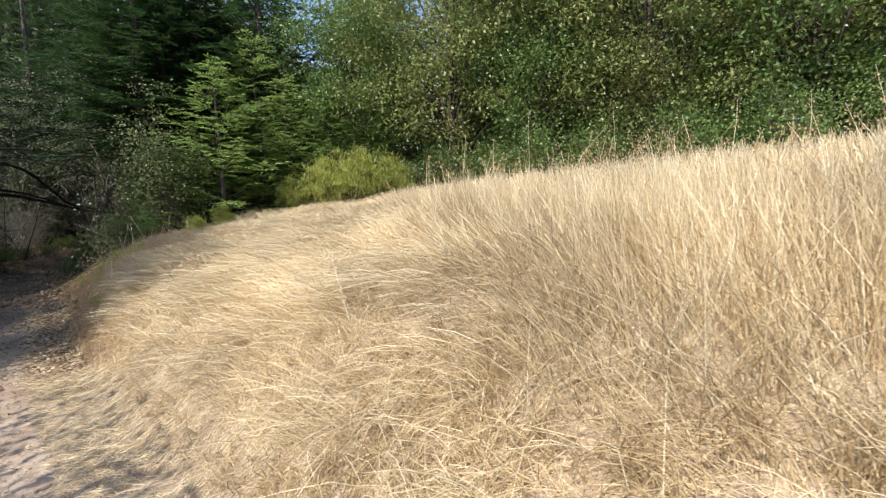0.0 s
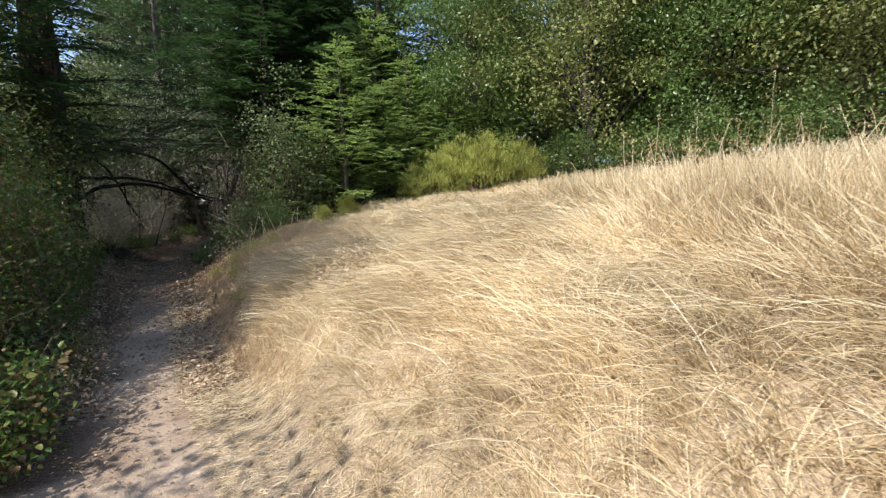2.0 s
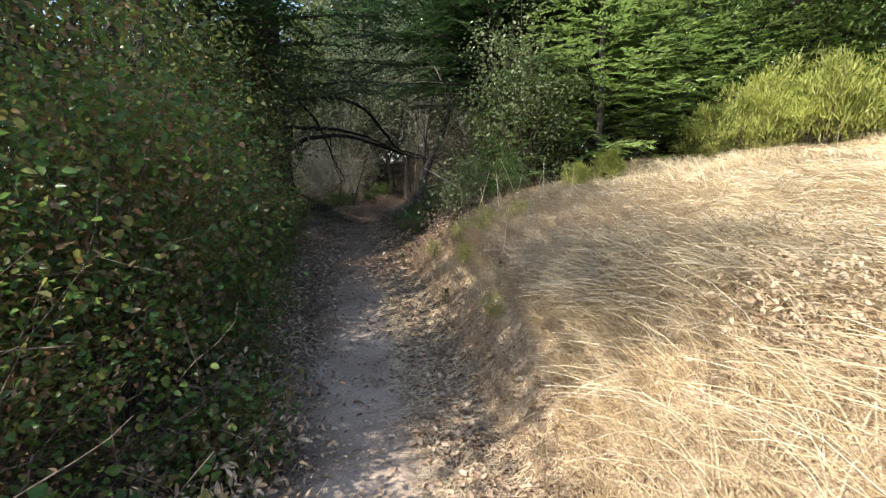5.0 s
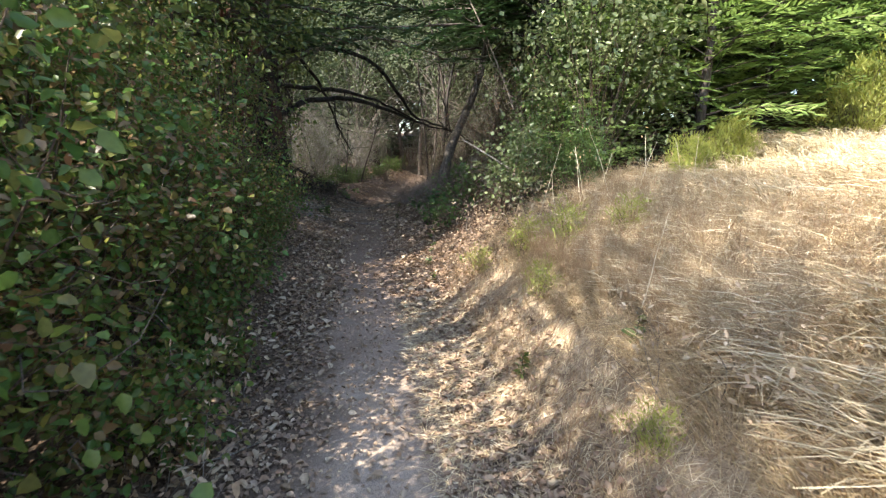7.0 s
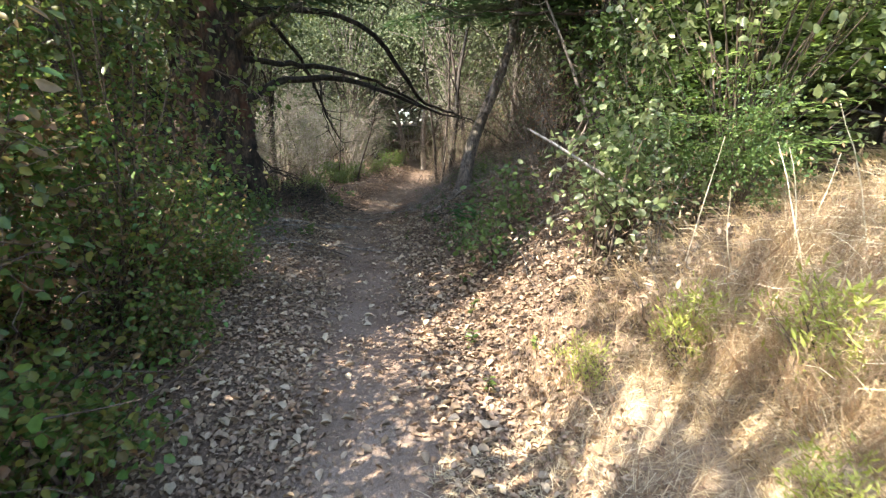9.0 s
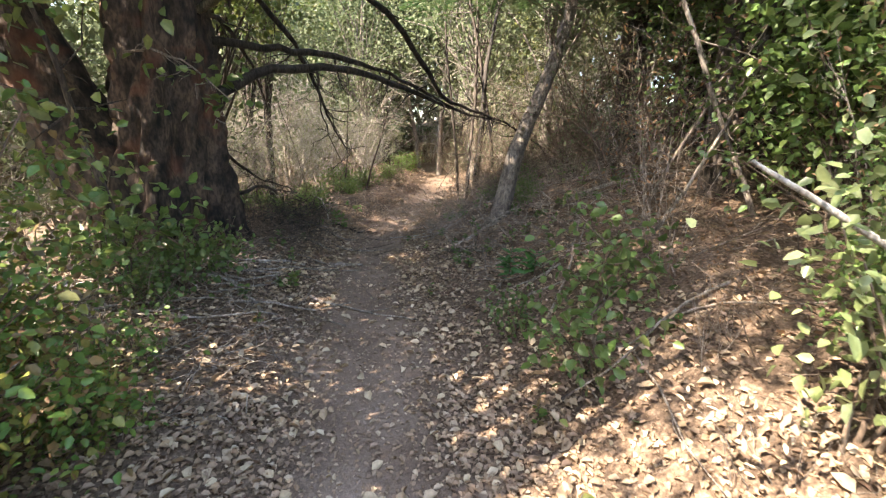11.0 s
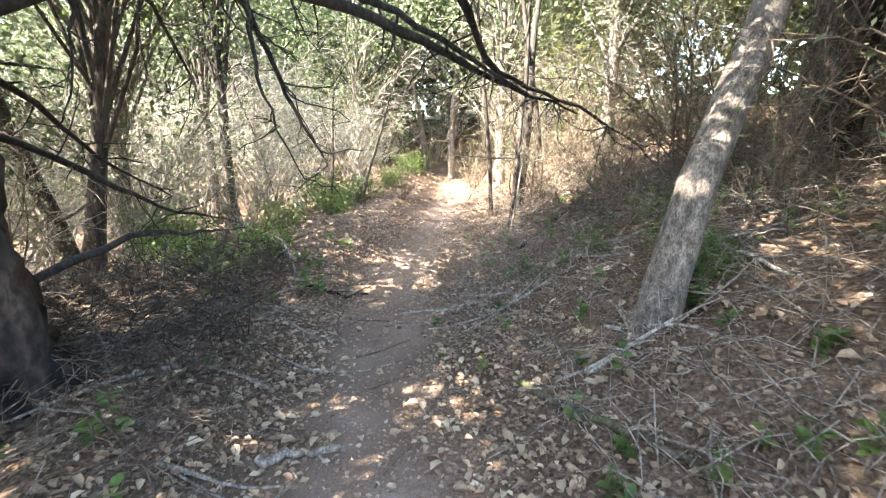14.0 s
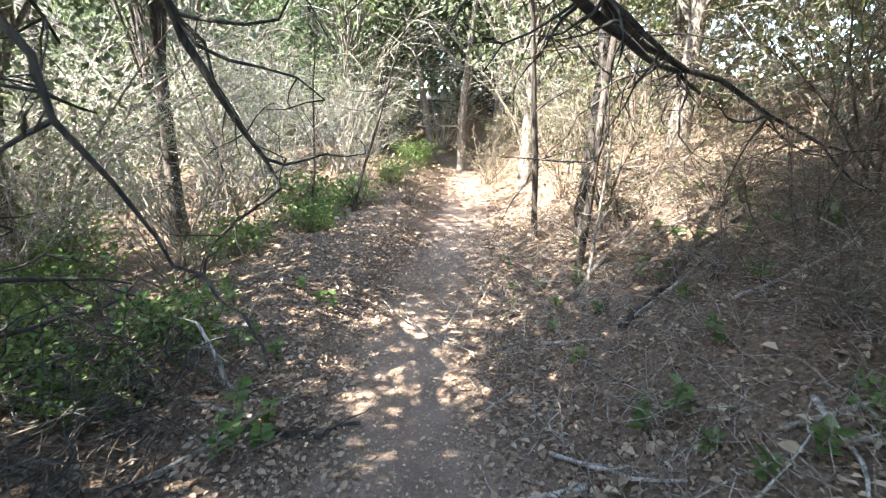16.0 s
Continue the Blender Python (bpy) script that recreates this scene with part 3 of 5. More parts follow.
spread(edge_far, [(10.6, 11.0, 30, 0.8), (10.8, 9.3, 110, 0.8), (11.0, 7.5, 10, 0.9), (11.4, 5.6, 70, 0.9), (11.7, 3.6, 140, 0.95), (12.0, 1.6, 220, 0.9), (12.1, -0.4, 290, 0.95), (12.3, -2.4, 330, 0.9), (12.5, 12.0, 200, 1.5), (13.6, 10.0, 300, 1.5), (14.2, 7.2, 100, 1.5), (15.2, 4.4, 40, 1.5), (15.6, 1.4, 70, 1.5)])
toyon = shrub("bush", "light green round-leaved bush in the sun by the trail", "shrub", 1.5, 0.45, 40, 24, 0.055, 0.75, LEAF_TOYON, "", clump_r=0.11)
put_at(toyon, 2.0, 13.45, 0, 1.0)
dead_limb = np.array([(0.0, 0.0, 0.62), (-0.2, 0.05, 0.74), (-0.42, 0.13, 0.88), (-0.6, 0.18, 0.98)])
part("dead_branch", mesh_of("dead_branch", *tube_arrays([(dead_limb, (0.014, 0.012, 0.010, 0.007))], 6), TWIG_PALE), toyon, "bleached dead branch sticking out")
toyon_b = shrub("tall_bush", "tall leafy green bush over the trail bank", "shrub", 3.6, 1.3, 120, 40, 0.068, 0.72, LEAF_TOYON, "", clump_r=0.17)
put_at(toyon_b, 3.3, 13.7, 40, 0.95)

# left thicket along the trail
rng = np.random.default_rng(12)
thicket_a = shrub("thicket_bush", "tangled green vine thicket with withered brown leaves", "shrub", 2.7, 1.0, 150, 58, 0.05, 0.75, LEAF_VINE, "thicket beside the trail", (LEAF_RUST, 0.6, "withered rusty brown leaves"), clump_r=0.15)
thicket_spots = [(-1.75, 8.9, 0, 1.0), (-1.9, 10.9, 120, 1.05), (-2.0, 12.9, 240, 1.0), (-2.2, 6.9, 60, 0.8)]
spread(thicket_a, thicket_spots)
thicket_b = shrub("thicket_bush", "dense dark thicket bush with small leaves at the trail's edge", "shrub", 2.4, 1.0, 150, 60, 0.042, 0.7, LEAF_VINE, "thicket beside the trail", (LEAF_RUST, 0.3, "withered rusty brown leaves"), clump_r=0.145)
spread(thicket_b, [(-1.85, 9.9, 30, 1.0), (-1.85, 11.9, 170, 1.1), (-1.9, 7.8, 250, 0.85), (-2.1, 14.0, 300, 1.0), (-1.8, 6.4, 200, 0.62), (-1.4, 14.0, 40, 0.88), (-3.4, 9.0, 10, 1.5), (-3.6, 11.5, 100, 1.6)])
low_vine = shrub("low_bush", "low green bush spilling onto the dirt trail", "shrub", 0.75, 0.42, 60, 26, 0.05, 0.75, LEAF_VINE, "low bushes by the trail", (LEAF_RUST, 0.15, "withered rusty brown leaves"), clump_r=0.11)
spread(low_vine, [(-0.92, 8.3, 0, 0.9), (-1.05, 9.4, 90, 0.8), (-1.1, 10.4, 200, 0.9), (-1.1, 11.4, 40, 0.9), (-1.15, 12.5, 300, 0.9), (-1.2, 7.3, 140, 0.9), (-1.15, 6.6, 20, 1.2), (-1.2, 5.95, 250, 0.9), (-1.0, 13.5, 14, 0.7), (-1.7, 15.2, 240, 0.8), (-0.95, 14.6, 70, 0.6), (-1.5, 14.4, 170, 0.9)])
shade_oak = broadleaf("oak_tree", "oak with arching crown over the thicket and trail", 7.0, 2.7, 2.2, 0.17, 40, 200, 40, 0.125, LEAF_OAK, BARK_DARK, "oaks over the trail", clump_r=0.34)
spread(shade_oak, [(-2.9, 11.9, 0, 0.62), (-8.6, 13.0, 330, 1.0), (-7.5, 8.0, 250, 1.1), (-5.3, 3.4, 80, 0.9), (-5.7, 1.6, 200, 0.85), (-7.6, 11.0, 40, 1.2), (-5.2, 19.0, 90, 1.25), (-9.0, 17.0, 60, 1.3)])

young_oak = broadleaf("young_oak", "young oak leaning leafy branches over the trail's edge", 3.7, 1.1, 1.5, 0.05, 16, 75, 40, 0.07, LEAF_OAK, BARK_DARK, "", rich=True, clump_r=0.22)
put_at(young_oak, -1.5, 14.5)

# ---------------------------------------------------------------- inside the wood
rng = np.random.default_rng(13)
grove = broadleaf("bay_tree", "slender woodland tree with sparse sunlit green crown", 9.0, 2.5, 2.0, 0.13, 36, 220, 44, 0.125, LEAF_WOOD, BARK_GREY, "woodland trees", clump_r=0.36)
spread(grove, [(5.8, 20.5, 0, 0.95), (-2.8, 24.2, 40, 0.9), (5.8, 24.6, 10, 1.0), (8.2, 21.5, 77, 1.1), (4.6, 27.5, 60, 1.0), (7.5, 27.0, 100, 1.05), (9.5, 23.0, 210, 1.1), (1.2, 31.5, 300, 1.0), (5.9, 33.0, 20, 1.15), (-3.0, 33.0, 130, 1.2), (10.5, 31.0, 70, 1.2), (2.6, 37.5, 250, 1.3), (-7.0, 38.0, 160, 1.3), (8.0, 39.0, 11, 1.3), (-9.5, 26.0, 200, 1.0)])
oak_wood = broadleaf("oak_tree", "dark woodland oak with low crown and grey bark", 6.5, 2.6, 0.9, 0.15, 38, 200, 44, 0.15, LEAF_WOOD, BARK_GREY, "woodland trees", clump_r=0.34)
spread(oak_wood, [(5.2, 17.9, 40, 0.9), (7.4, 19.5, 140, 1.1), (-5.8, 22.5, 10, 0.95), (12.0, 25.5, 260, 1.3), (-9.0, 32.0, 120, 1.3), (3.6, 42.0, 30, 1.6), (-3.0, 43.0, 230, 1.6), (12.0, 38.0, 80, 1.7)])
chamise = bare_shrub("chamise_bush", "pale grey twiggy brush in dappled sunlight", "shrub", 2.7, 1.25, 16, 26, TWIG_PALE, LEAF_GREY, 3000, "pale brush", 0.055)
spread(chamise, [(-1.2, 24.6, 0, 0.85), (-2.6, 23.6, 110, 1.0), (-0.3, 26.6, 230, 1.0), (-3.4, 26.0, 320, 1.15), (1.0, 28.4, 70, 0.9), (-1.6, 29.0, 150, 1.2), (-4.6, 24.4, 200, 1.1), (-5.0, 28.5, 20, 1.3), (1.6, 33.5, 90, 1.2), (-6.5, 26.0, 290, 1.3), (-3.6, 21.6, 45, 0.9), (6.2, 30.0, 10, 1.0), (7.5, 24.8, 200, 1.1), (-2.5, 35.0, 10, 1.6), (-7.0, 30.5, 77, 1.6), (-5.5, 33.0, 177, 1.6), (0.2, 33.5, 277, 1.4), (4.6, 36.0, 30, 1.6), (8.5, 29.0, 60, 1.4), (5.6, 27.4, 240, 1.1), (-8.0, 22.0, 200, 1.4), (-5.0, 20.5, 100, 1.1), (9.0, 34.0, 12, 1.7), (6.4, 22.6, 84, 1.0)])


def arching_brush(h, r, limbs, twigs):
    """Old brush: grey limbs that arch up and out and end in long drooping sprays of bare pale twigs."""
    ob = thing("arching_brush", "old brush with arching sprays of bare pale grey twigs", "shrub", "arching pale brush")
    thick, fine, tips = [], [], []
    for q in range(limbs):
        a = q * 2.4 + rng.normal() * 0.3
        p = wander((rng.normal() * 0.12, rng.normal() * 0.12, -0.05), (math.cos(a) * 0.35, math.sin(a) * 0.35, 1.0), h * rng.uniform(0.75, 1.2), 10, 0.1, -0.02)
        p = p + np.outer(np.linspace(0, 1, 10) ** 2, (math.cos(a) * r * 0.55, math.sin(a) * r * 0.55, -0.1 * h))
        thick.append((p, np.linspace(0.032, 0.008, 10)))
        for _ in range(twigs):
            k = rng.integers(4, 10)
            d = (p[k] - p[k - 1]) / np.linalg.norm(p[k] - p[k - 1])
            tw = wander(p[k], d + rng.normal(size=3) * 0.5, rng.uniform(0.5, 1.25), 7, 0.1, -0.13)
            fine.append((tw, np.linspace(0.006, 0.0025, 7)))
            tips.append(tw[2:])
    branch_parts(thick, 6, TWIG_GREY, ob, "limb", "branchwork", 8)
    tagged(part("twig_tangle", mesh_of("twig_tangle", *tube_arrays(fine, 3), TWIG_PALE), ob), kind="stuff")
    part("foliage", mesh_of("foliage", *clump_leaves(np.concatenate(tips)[::2], 3, 0.1, 0.05, 0.5, 0.2, False), LEAF_WOOD), ob, "sparse grey-green leaves")
    return ob


spread(arching_brush(3.6, 2.2, 12, 26), [(-3.0, 25.2, 0, 1.0), (-5.2, 26.6, 110, 1.1), (-1.3, 28.6, 200, 1.05), (0.9, 31.0, 300, 1.15), (-3.4, 30.0, 60, 1.3), (-5.0, 22.8, 150, 0.9), (6.6, 26.6, 20, 1.0), (6.0, 30.6, 250, 1.2)])
brush_dark = bare_shrub("bare_brush", "tangle of bare brown brush stems in the shade", "shrub", 1.9, 0.9, 13, 20, TWIG_BROWN, LEAF_WOOD, 1400, "bare brush", 0.05)
spread(brush_dark, [(3.3, 17.2, 0, 1.0), (3.9, 19.1, 110, 1.0), (3.5, 22.6, 200, 0.9), (-2.6, 20.6, 60, 0.9), (4.6, 21.0, 280, 1.1), (4.1, 24.8, 330, 0.9), (5.0, 24.6, 20, 1.1), (4.4, 29.2, 100, 0.9), (1.9, 26.2, 140, 0.45), (-0.7, 22.9, 190, 0.6), (5.4, 19.0, 11, 1.0), (6.0, 22.4, 70, 1.1), (6.6, 25.4, 30, 1.2), (4.2, 17.6, 222, 1.1), (3.6, 20.6, 150, 0.55), (5.6, 28.6, 10, 1.1), (3.1, 20.8, 20, 0.36), (3.9, 21.6, 120, 0.45), (4.4, 20.2, 220, 0.5), (2.9, 19.9, 320, 0.32), (4.9, 22.6, 60, 0.55), (3.4, 18.4, 160, 0.4)])
green_low = shrub("low_bush", "low sunlit green bush along the woodland trail", "shrub", 0.6, 0.5, 46, 26, 0.055, 0.6, LEAF_FRESH, "low green bushes", clump_r=0.11)
spread(green_low, [(-0.35, 21.3, 0, 0.75), (-0.9, 20.9, 80, 0.6), (0.35, 24.6, 160, 0.8), (-0.5, 23.9, 260, 0.9), (1.0, 26.2, 40, 0.9), (-1.6, 22.4, 10, 1.0), (1.9, 28.2, 300, 0.9), (0.2, 25.6, 200, 1.2), (2.8, 30.6, 100, 1.1), (-2.6, 24.9, 40, 1.3), (2.62, 18.3, 80, 0.5), (2.8, 18.65, 180, 0.42), (-0.55, 20.7, 20, 0.5), (-1.25, 21.4, 120, 0.8)])
leafy = shrub("leafy_bush", "broad-leaved green plants beside the trail", "shrub", 0.85, 0.42, 22, 12, 0.075, 0.75, LEAF_BROAD, "broad-leaved plants", clump_r=0.12)
spread(leafy, [(1.9, 15.1, 0, 0.85), (1.4, 15.4, 120, 0.5), (1.55, 14.55, 220, 0.8), (-1.05, 16.5, 60, 0.8), (-1.35, 16.8, 90, 0.7), (-1.15, 16.1, 290, 0.6), (-0.9, 16.95, 130, 0.6), (-1.45, 16.4, 200, 0.7), (-1.8, 16.9, 40, 1.5), (-0.95, 15.2, 300, 0.5), (-1.7, 15.3, 20, 0.9), (3.0, 19.2, 80, 0.5), (2.5, 19.3, 150, 0.36)])


def far_woods(name, label, lo, hi, near, far, n, top, leaf, mat):
    """Woods past the near trees: a deep belt of leaf clumps with an uneven top."""
    a = np.radians(rng.uniform(lo, hi, n))
    r = rng.uniform(near, far, n)
    x, y = r * np.sin(a), 8 + r * np.cos(a)
    crest = top * (0.8 + 0.22 * np.sin(a * 17) + 0.16 * np.sin(a * 41 + 1))
    c = np.stack([x, y, gz(x, y) + rng.random(n) ** 0.8 * crest], -1)
    tagged(new(name, mesh_of(name, *clump_leaves(c, 15, 0.7, leaf * 1.35, 0.6, 0.2, False), mat)), label, "woods", kind="stuff")


far_woods("far_woods", "distant dark green woods on the hillside", 18, 130, 22, 32, 3400, 12, 0.34, LEAF_OLIVE_SUNLIT)
far_woods("far_woods", "distant green woods beyond the trail", -4, 24, 33, 46, 4200, 21, 0.34, LEAF_WOOD)
far_woods("far_woods", "distant thin woods with sky above them", -22, -4, 33, 46, 1500, 12, 0.34, LEAF_WOOD)
far_woods("far_woods", "distant pale woods down the slope", -75, -20, 26, 38, 1000, 9, 0.32, LEAF_GREY)

dead_vine = bare_shrub("dead_vine", "pale dead vine stems hanging in the thicket", "shrub", 1.9, 0.55, 10, 10, TWIG_GREY, LEAF_RUST, 160, "dead vines", 0.045, 0.004, True)
spread(dead_vine, [(-1.7, 8.7, 0, 0.7), (-1.7, 9.9, 80, 0.7), (-1.7, 11.1, 160, 0.8), (-1.6, 12.3, 240, 0.9), (-1.8, 7.6, 310, 0.8), (-1.6, 13.6, 30, 0.9), (2.6, 13.9, 60, 0.8), (2.3, 15.0, 100, 0.7), (2.9, 15.9, 190, 0.9), (2.2, 13.3, 250, 0.5), (1.9, 14.15, 40, 0.34)])

withered = bare_shrub("withered_plant", "withered plant with curled pale brown leaves at trail edge", "plant", 0.6, 0.24, 8, 6, TWIG_GREY, LITTER_PALE, 90, "withered plants", 0.055, 0.004, True)
spread(withered, [(-0.72, 8.25, 30, 0.9), (-0.78, 8.9, 200, 1.0), (-0.82, 9.5, 110, 0.8), (-0.8, 7.7, 260, 0.9), (-0.95, 7.75, 0, 0.9), (-1.05, 8.15, 70, 1.0), (-0.85, 8.55, 140, 0.8), (-1.1, 9.2, 210, 1.1), (-1.0, 10.0, 20, 0.9), (-1.05, 11.0, 300, 1.0), (-1.0, 7.2, 50, 0.9), (1.4, 9.8, 100, 0.75), (1.62, 9.5, 10, 0.7), (1.9, 12.6, 0, 0.8), (2.1, 13.0, 90, 0.9), (-1.2, 15.2, 120, 0.7), (1.7, 13.6, 200, 0.7)])


# ---------------------------------------------------------------- the great tree, its branches, the leaning tree
rng = np.random.default_rng(14)
def rough_trunk(name, path, radii, mat, parent, label="", ridges=11, depth=0.15, sides=44):
    pts = np.asarray(path, dtype=float)
    k = 40
    f = np.linspace(0, 1, len(pts))
    g = np.linspace(0, 1, k)
    p = np.stack([np.interp(g, f, pts[:, c]) for c in range(3)], -1)
    r = np.interp(g, f, radii)
    ang = np.arange(sides) * 2 * np.pi / sides
    A, G = np.meshgrid(ang, g)
    rel = 1 + depth * (np.sin(ridges * A + 3 * np.sin(G * 4)) * 0.5 + 0.5 * np.sin(4 * A + 7 * G) + 0.35 * np.sin(17 * A + 9 * np.sin(6 * G))) + rng.normal(size=A.shape) * depth * 0.18
    rel += depth * 0.45 * np.sin(23 * A + 31 * G + 2 * np.sin(9 * G)) * np.sin(7 * A - 47 * G)
    rel += np.exp(-G * 16) * 0.35 * (0.5 + 0.5 * np.sin(5 * A + 1))
    v = np.stack([p[:, None, 0] + np.cos(A) * r[:, None] * rel, p[:, None, 1] + np.sin(A) * r[:, None] * rel, np.repeat(p[:, None, 2], sides, 1)], -1).reshape(-1, 3)
    a, b = np.meshgrid(np.arange(k - 1), np.arange(sides), indexing="ij")
    q = np.stack([a * sides + b, a * sides + (b + 1) % sides, (a + 1) * sides + (b + 1) % sides, (a + 1) * sides + b], -1).reshape(-1, 4)
    return part(name, mesh_of(name, v, [q], mat, True), parent, label)


def curve_through(pts, k):
    pts = np.asarray(pts, dtype=float)
    f = np.linspace(0, 1, len(pts))
    g = np.linspace(0, 1, k)
    raw = np.stack([np.interp(g, f, pts[:, c]) for c in range(3)], -1)
    for _ in range(3):
        raw[1:-1] = raw[1:-1] * 0.5 + (raw[:-2] + raw[2:]) * 0.25
    return raw + np.concatenate([np.zeros((1, 3)), rng.normal(size=(k - 1, 3)) * 0.012])


TREE = np.array((-1.74, 18.5, float(gz(-1.74, 18.5))))
great = thing("great_tree", "massive old tree with furrowed reddish-brown bark beside trail", "tree")
great.location = TREE
rough_trunk("trunk", [(0, 0, -0.2), (0, 0, 0.35), (0.06, 0, 1.2), (0.08, 0.05, 2.4), (0.05, 0.1, 4.5), (0.1, 0.1, 8.5)], (0.84, 0.66, 0.55, 0.5, 0.42, 0.26), BARK_RED, great, "", 9, 0.17, 72)
rough_trunk("stem", [(-0.35, -0.15, 0.5), (-0.75, -0.2, 1.4), (-1.25, -0.2, 2.6), (-2.0, 0.0, 4.6), (-2.4, 0.0, 7.0)], (0.45, 0.42, 0.36, 0.28, 0.15), BARK_RED, great, "second stem leaning out, pale bark", 7, 0.12, 24)


def limb(name, pts, r0, r1, k=16, twigs=8, tl=0.6, hang=0.5, mat=None, label=""):
    p = curve_through(np.asarray(pts) - TREE, k)
    ob = part(name, mesh_of(name, *tube_arrays([(p, np.linspace(r0, r1, k) * rng.uniform(0.88, 1.12, k))], 8), mat or BARK_SHADE_BLACK, True), great, label)
    paths = []
    for _ in range(twigs):
        s = p[rng.integers(k // 4, k)]
        tw = wander(s, rng.normal(size=3) * (0.8, 0.8, 0.4) + (0, 0, -hang), tl * rng.uniform(0.4, 1.2), 6, 0.28, -0.04)
        paths.append((tw, np.linspace(r1 * 0.75 + 0.003, 0.003, 6)))
        for _ in range(3):
            b = tw[rng.integers(1, 6)]
            paths.append((wander(b, rng.normal(size=3) + (0, 0, -0.3), tl * 0.35, 4, 0.3), np.linspace(0.005, 0.002, 4)))
    if paths:
        branch_parts(paths, 4, mat or BARK_SHADE_BLACK, ob, "twig", "twig_tangle", 12)
    return ob


limb("branch", [(-1.3, 18.4, 2.05), (-0.75, 18.9, 2.5), (-0.05, 19.5, 2.66), (0.6, 19.9, 2.68), (1.3, 20.3, 2.5), (2.0, 20.8, 2.3), (2.8, 21.3, 2.12), (3.6, 21.8, 2.0)], 0.075, 0.012, 24, 12, 0.6, 0.7, label="arching dark branch over the trail")
limb("branch", [(-1.4, 18.6, 2.75), (-0.6, 19.2, 2.82), (0.3, 19.8, 2.84), (1.0, 20.2, 2.72), (1.9, 20.6, 2.36), (2.6, 20.9, 2.1)], 0.06, 0.012, 24, 16, 0.65, 0.8)
limb("branch", [(-1.3, 18.6, 3.4), (0.0, 19.0, 3.7), (1.0, 19.4, 3.5), (1.7, 20.4, 2.7), (2.15, 20.95, 2.32), (3.0, 21.6, 2.22), (3.6, 21.3, 1.95), (4.0, 21.0, 1.6)], 0.06, 0.01, 22, 20, 0.8, 0.8)
limb("branch", [(-1.4, 18.7, 3.7), (-0.8, 19.8, 3.6), (-0.3, 20.5, 3.0), (-0.05, 20.8, 2.35), (0.1, 20.85, 1.95), (0.4, 20.9, 1.4)], 0.05, 0.01, 20, 12, 0.8, 0.9)
limb("branch", [(-1.6, 18.9, 3.2), (-1.4, 20.4, 3.4), (-1.2, 21.6, 2.9), (-1.1, 22.3, 2.2)], 0.05, 0.01, 18, 12, 0.8, 0.9)
limb("branch", [(-1.2, 18.3, 3.0), (-0.2, 17.8, 3.5), (0.9, 17.4, 3.6), (2.0, 17.4, 3.3)], 0.05, 0.012, 18, 18, 0.7, 0.7, BARK_MOSS, "mossy dark branch")
limb("branch", [(-1.2, 18.9, 0.9), (-0.95, 19.8, 1.0), (-0.75, 20.6, 0.8), (-0.55, 21.2, 0.75)], 0.03, 0.006, 12, 8, 0.45, 0.2)
limb("branch", [(-1.9, 19.1, 1.9), (-1.5, 20.1, 1.5), (-1.1, 20.9, 0.95), (-0.6, 21.5, 0.75)], 0.035, 0.007, 14, 10, 0.6, 0.3)
limb("branch", [(-2.0, 19.0, 2.4), (-2.0, 20.2, 2.2), (-1.8, 21.2, 1.5), (-1.4, 21.9, 1.0)], 0.04, 0.008, 14, 12, 0.7, 0.4)
limb("branch", [(-0.05, 19.5, 2.64), (0.0, 19.52, 2.42), (-0.03, 19.56, 2.12), (0.02, 19.6, 1.86), (0.2, 19.7, 1.45)], 0.022, 0.005, 12, 4, 0.4, 0.6, label="crooked dead branch hanging down")
limb("branch", [(-0.75, 18.9, 2.48), (-0.8, 18.95, 2.25), (-0.95, 19.05, 1.8)], 0.014, 0.004, 9, 3, 0.3, 0.6)
fir_boughs(great, 13.5, 4.3, 3.2, 0.3, 80, LEAF_FIR, 2.0, 0.5, BARK_DARK, 0.18, 0.36)
limb("branch", [(-1.9, 18.1, 2.5), (-1.5, 17.5, 2.5), (-1.0, 17.0, 2.3), (-0.65, 16.7, 2.0)], 0.016, 0.004, 12, 6, 0.35, 0.3, BARK_GREY, "thin leafy side branch")
sprig = np.array([(-1.0, 17.0, 2.2), (-0.8, 16.85, 2.1), (-0.65, 16.7, 1.95), (-0.7, 16.8, 2.2), (-1.2, 17.2, 2.25), (-0.9, 16.8, 1.9)]) - TREE
part("foliage", mesh_of("foliage", *clump_leaves(sprig, 9, 0.1, 0.085, 0.85, 0.4, True), LEAF_FRESH), great, "round bright green leaves on a side branch")

lean_tree = thing("leaning_tree", "slim leaning tree with peeling grey-brown bark by trail", "tree")
lean_tree.location = (2.24, 18.15, float(gz(2.24, 18.15)))
lp = [(-0.03, 0, -0.12), (0.0, 0, 0.05), (0.09, 0.0, 0.45), (0.17, 0.0, 0.85), (0.42, 0.06, 1.4), (0.7, 0.18, 1.95), (0.95, 0.3, 2.6), (1.25, 0.5, 4.0), (1.5, 0.7, 6.0)]
rough_trunk("trunk", lp, (0.16, 0.125, 0.11, 0.1, 0.092, 0.085, 0.075, 0.06, 0.03), BARK_GREY, lean_tree, "", 5, 0.1, 20)
fork_paths = []
for a, f in ((2.2, 0.2), (0.3, 0.5), (-1.2, 0.7), (2.9, 0.9), (1.2, 1.0)):
    s = np.array((0.95 + 0.4 * f, 0.3 + 0.3 * f, 2.5 + 2.8 * f))
    fork_paths.append((wander(s, (math.cos(a), math.sin(a), 0.4), 1.6, 8, 0.18), np.linspace(0.03, 0.006, 8)))
branch_parts(fork_paths, 6, BARK_DARK, lean_tree, "limb", "branchwork", 9)
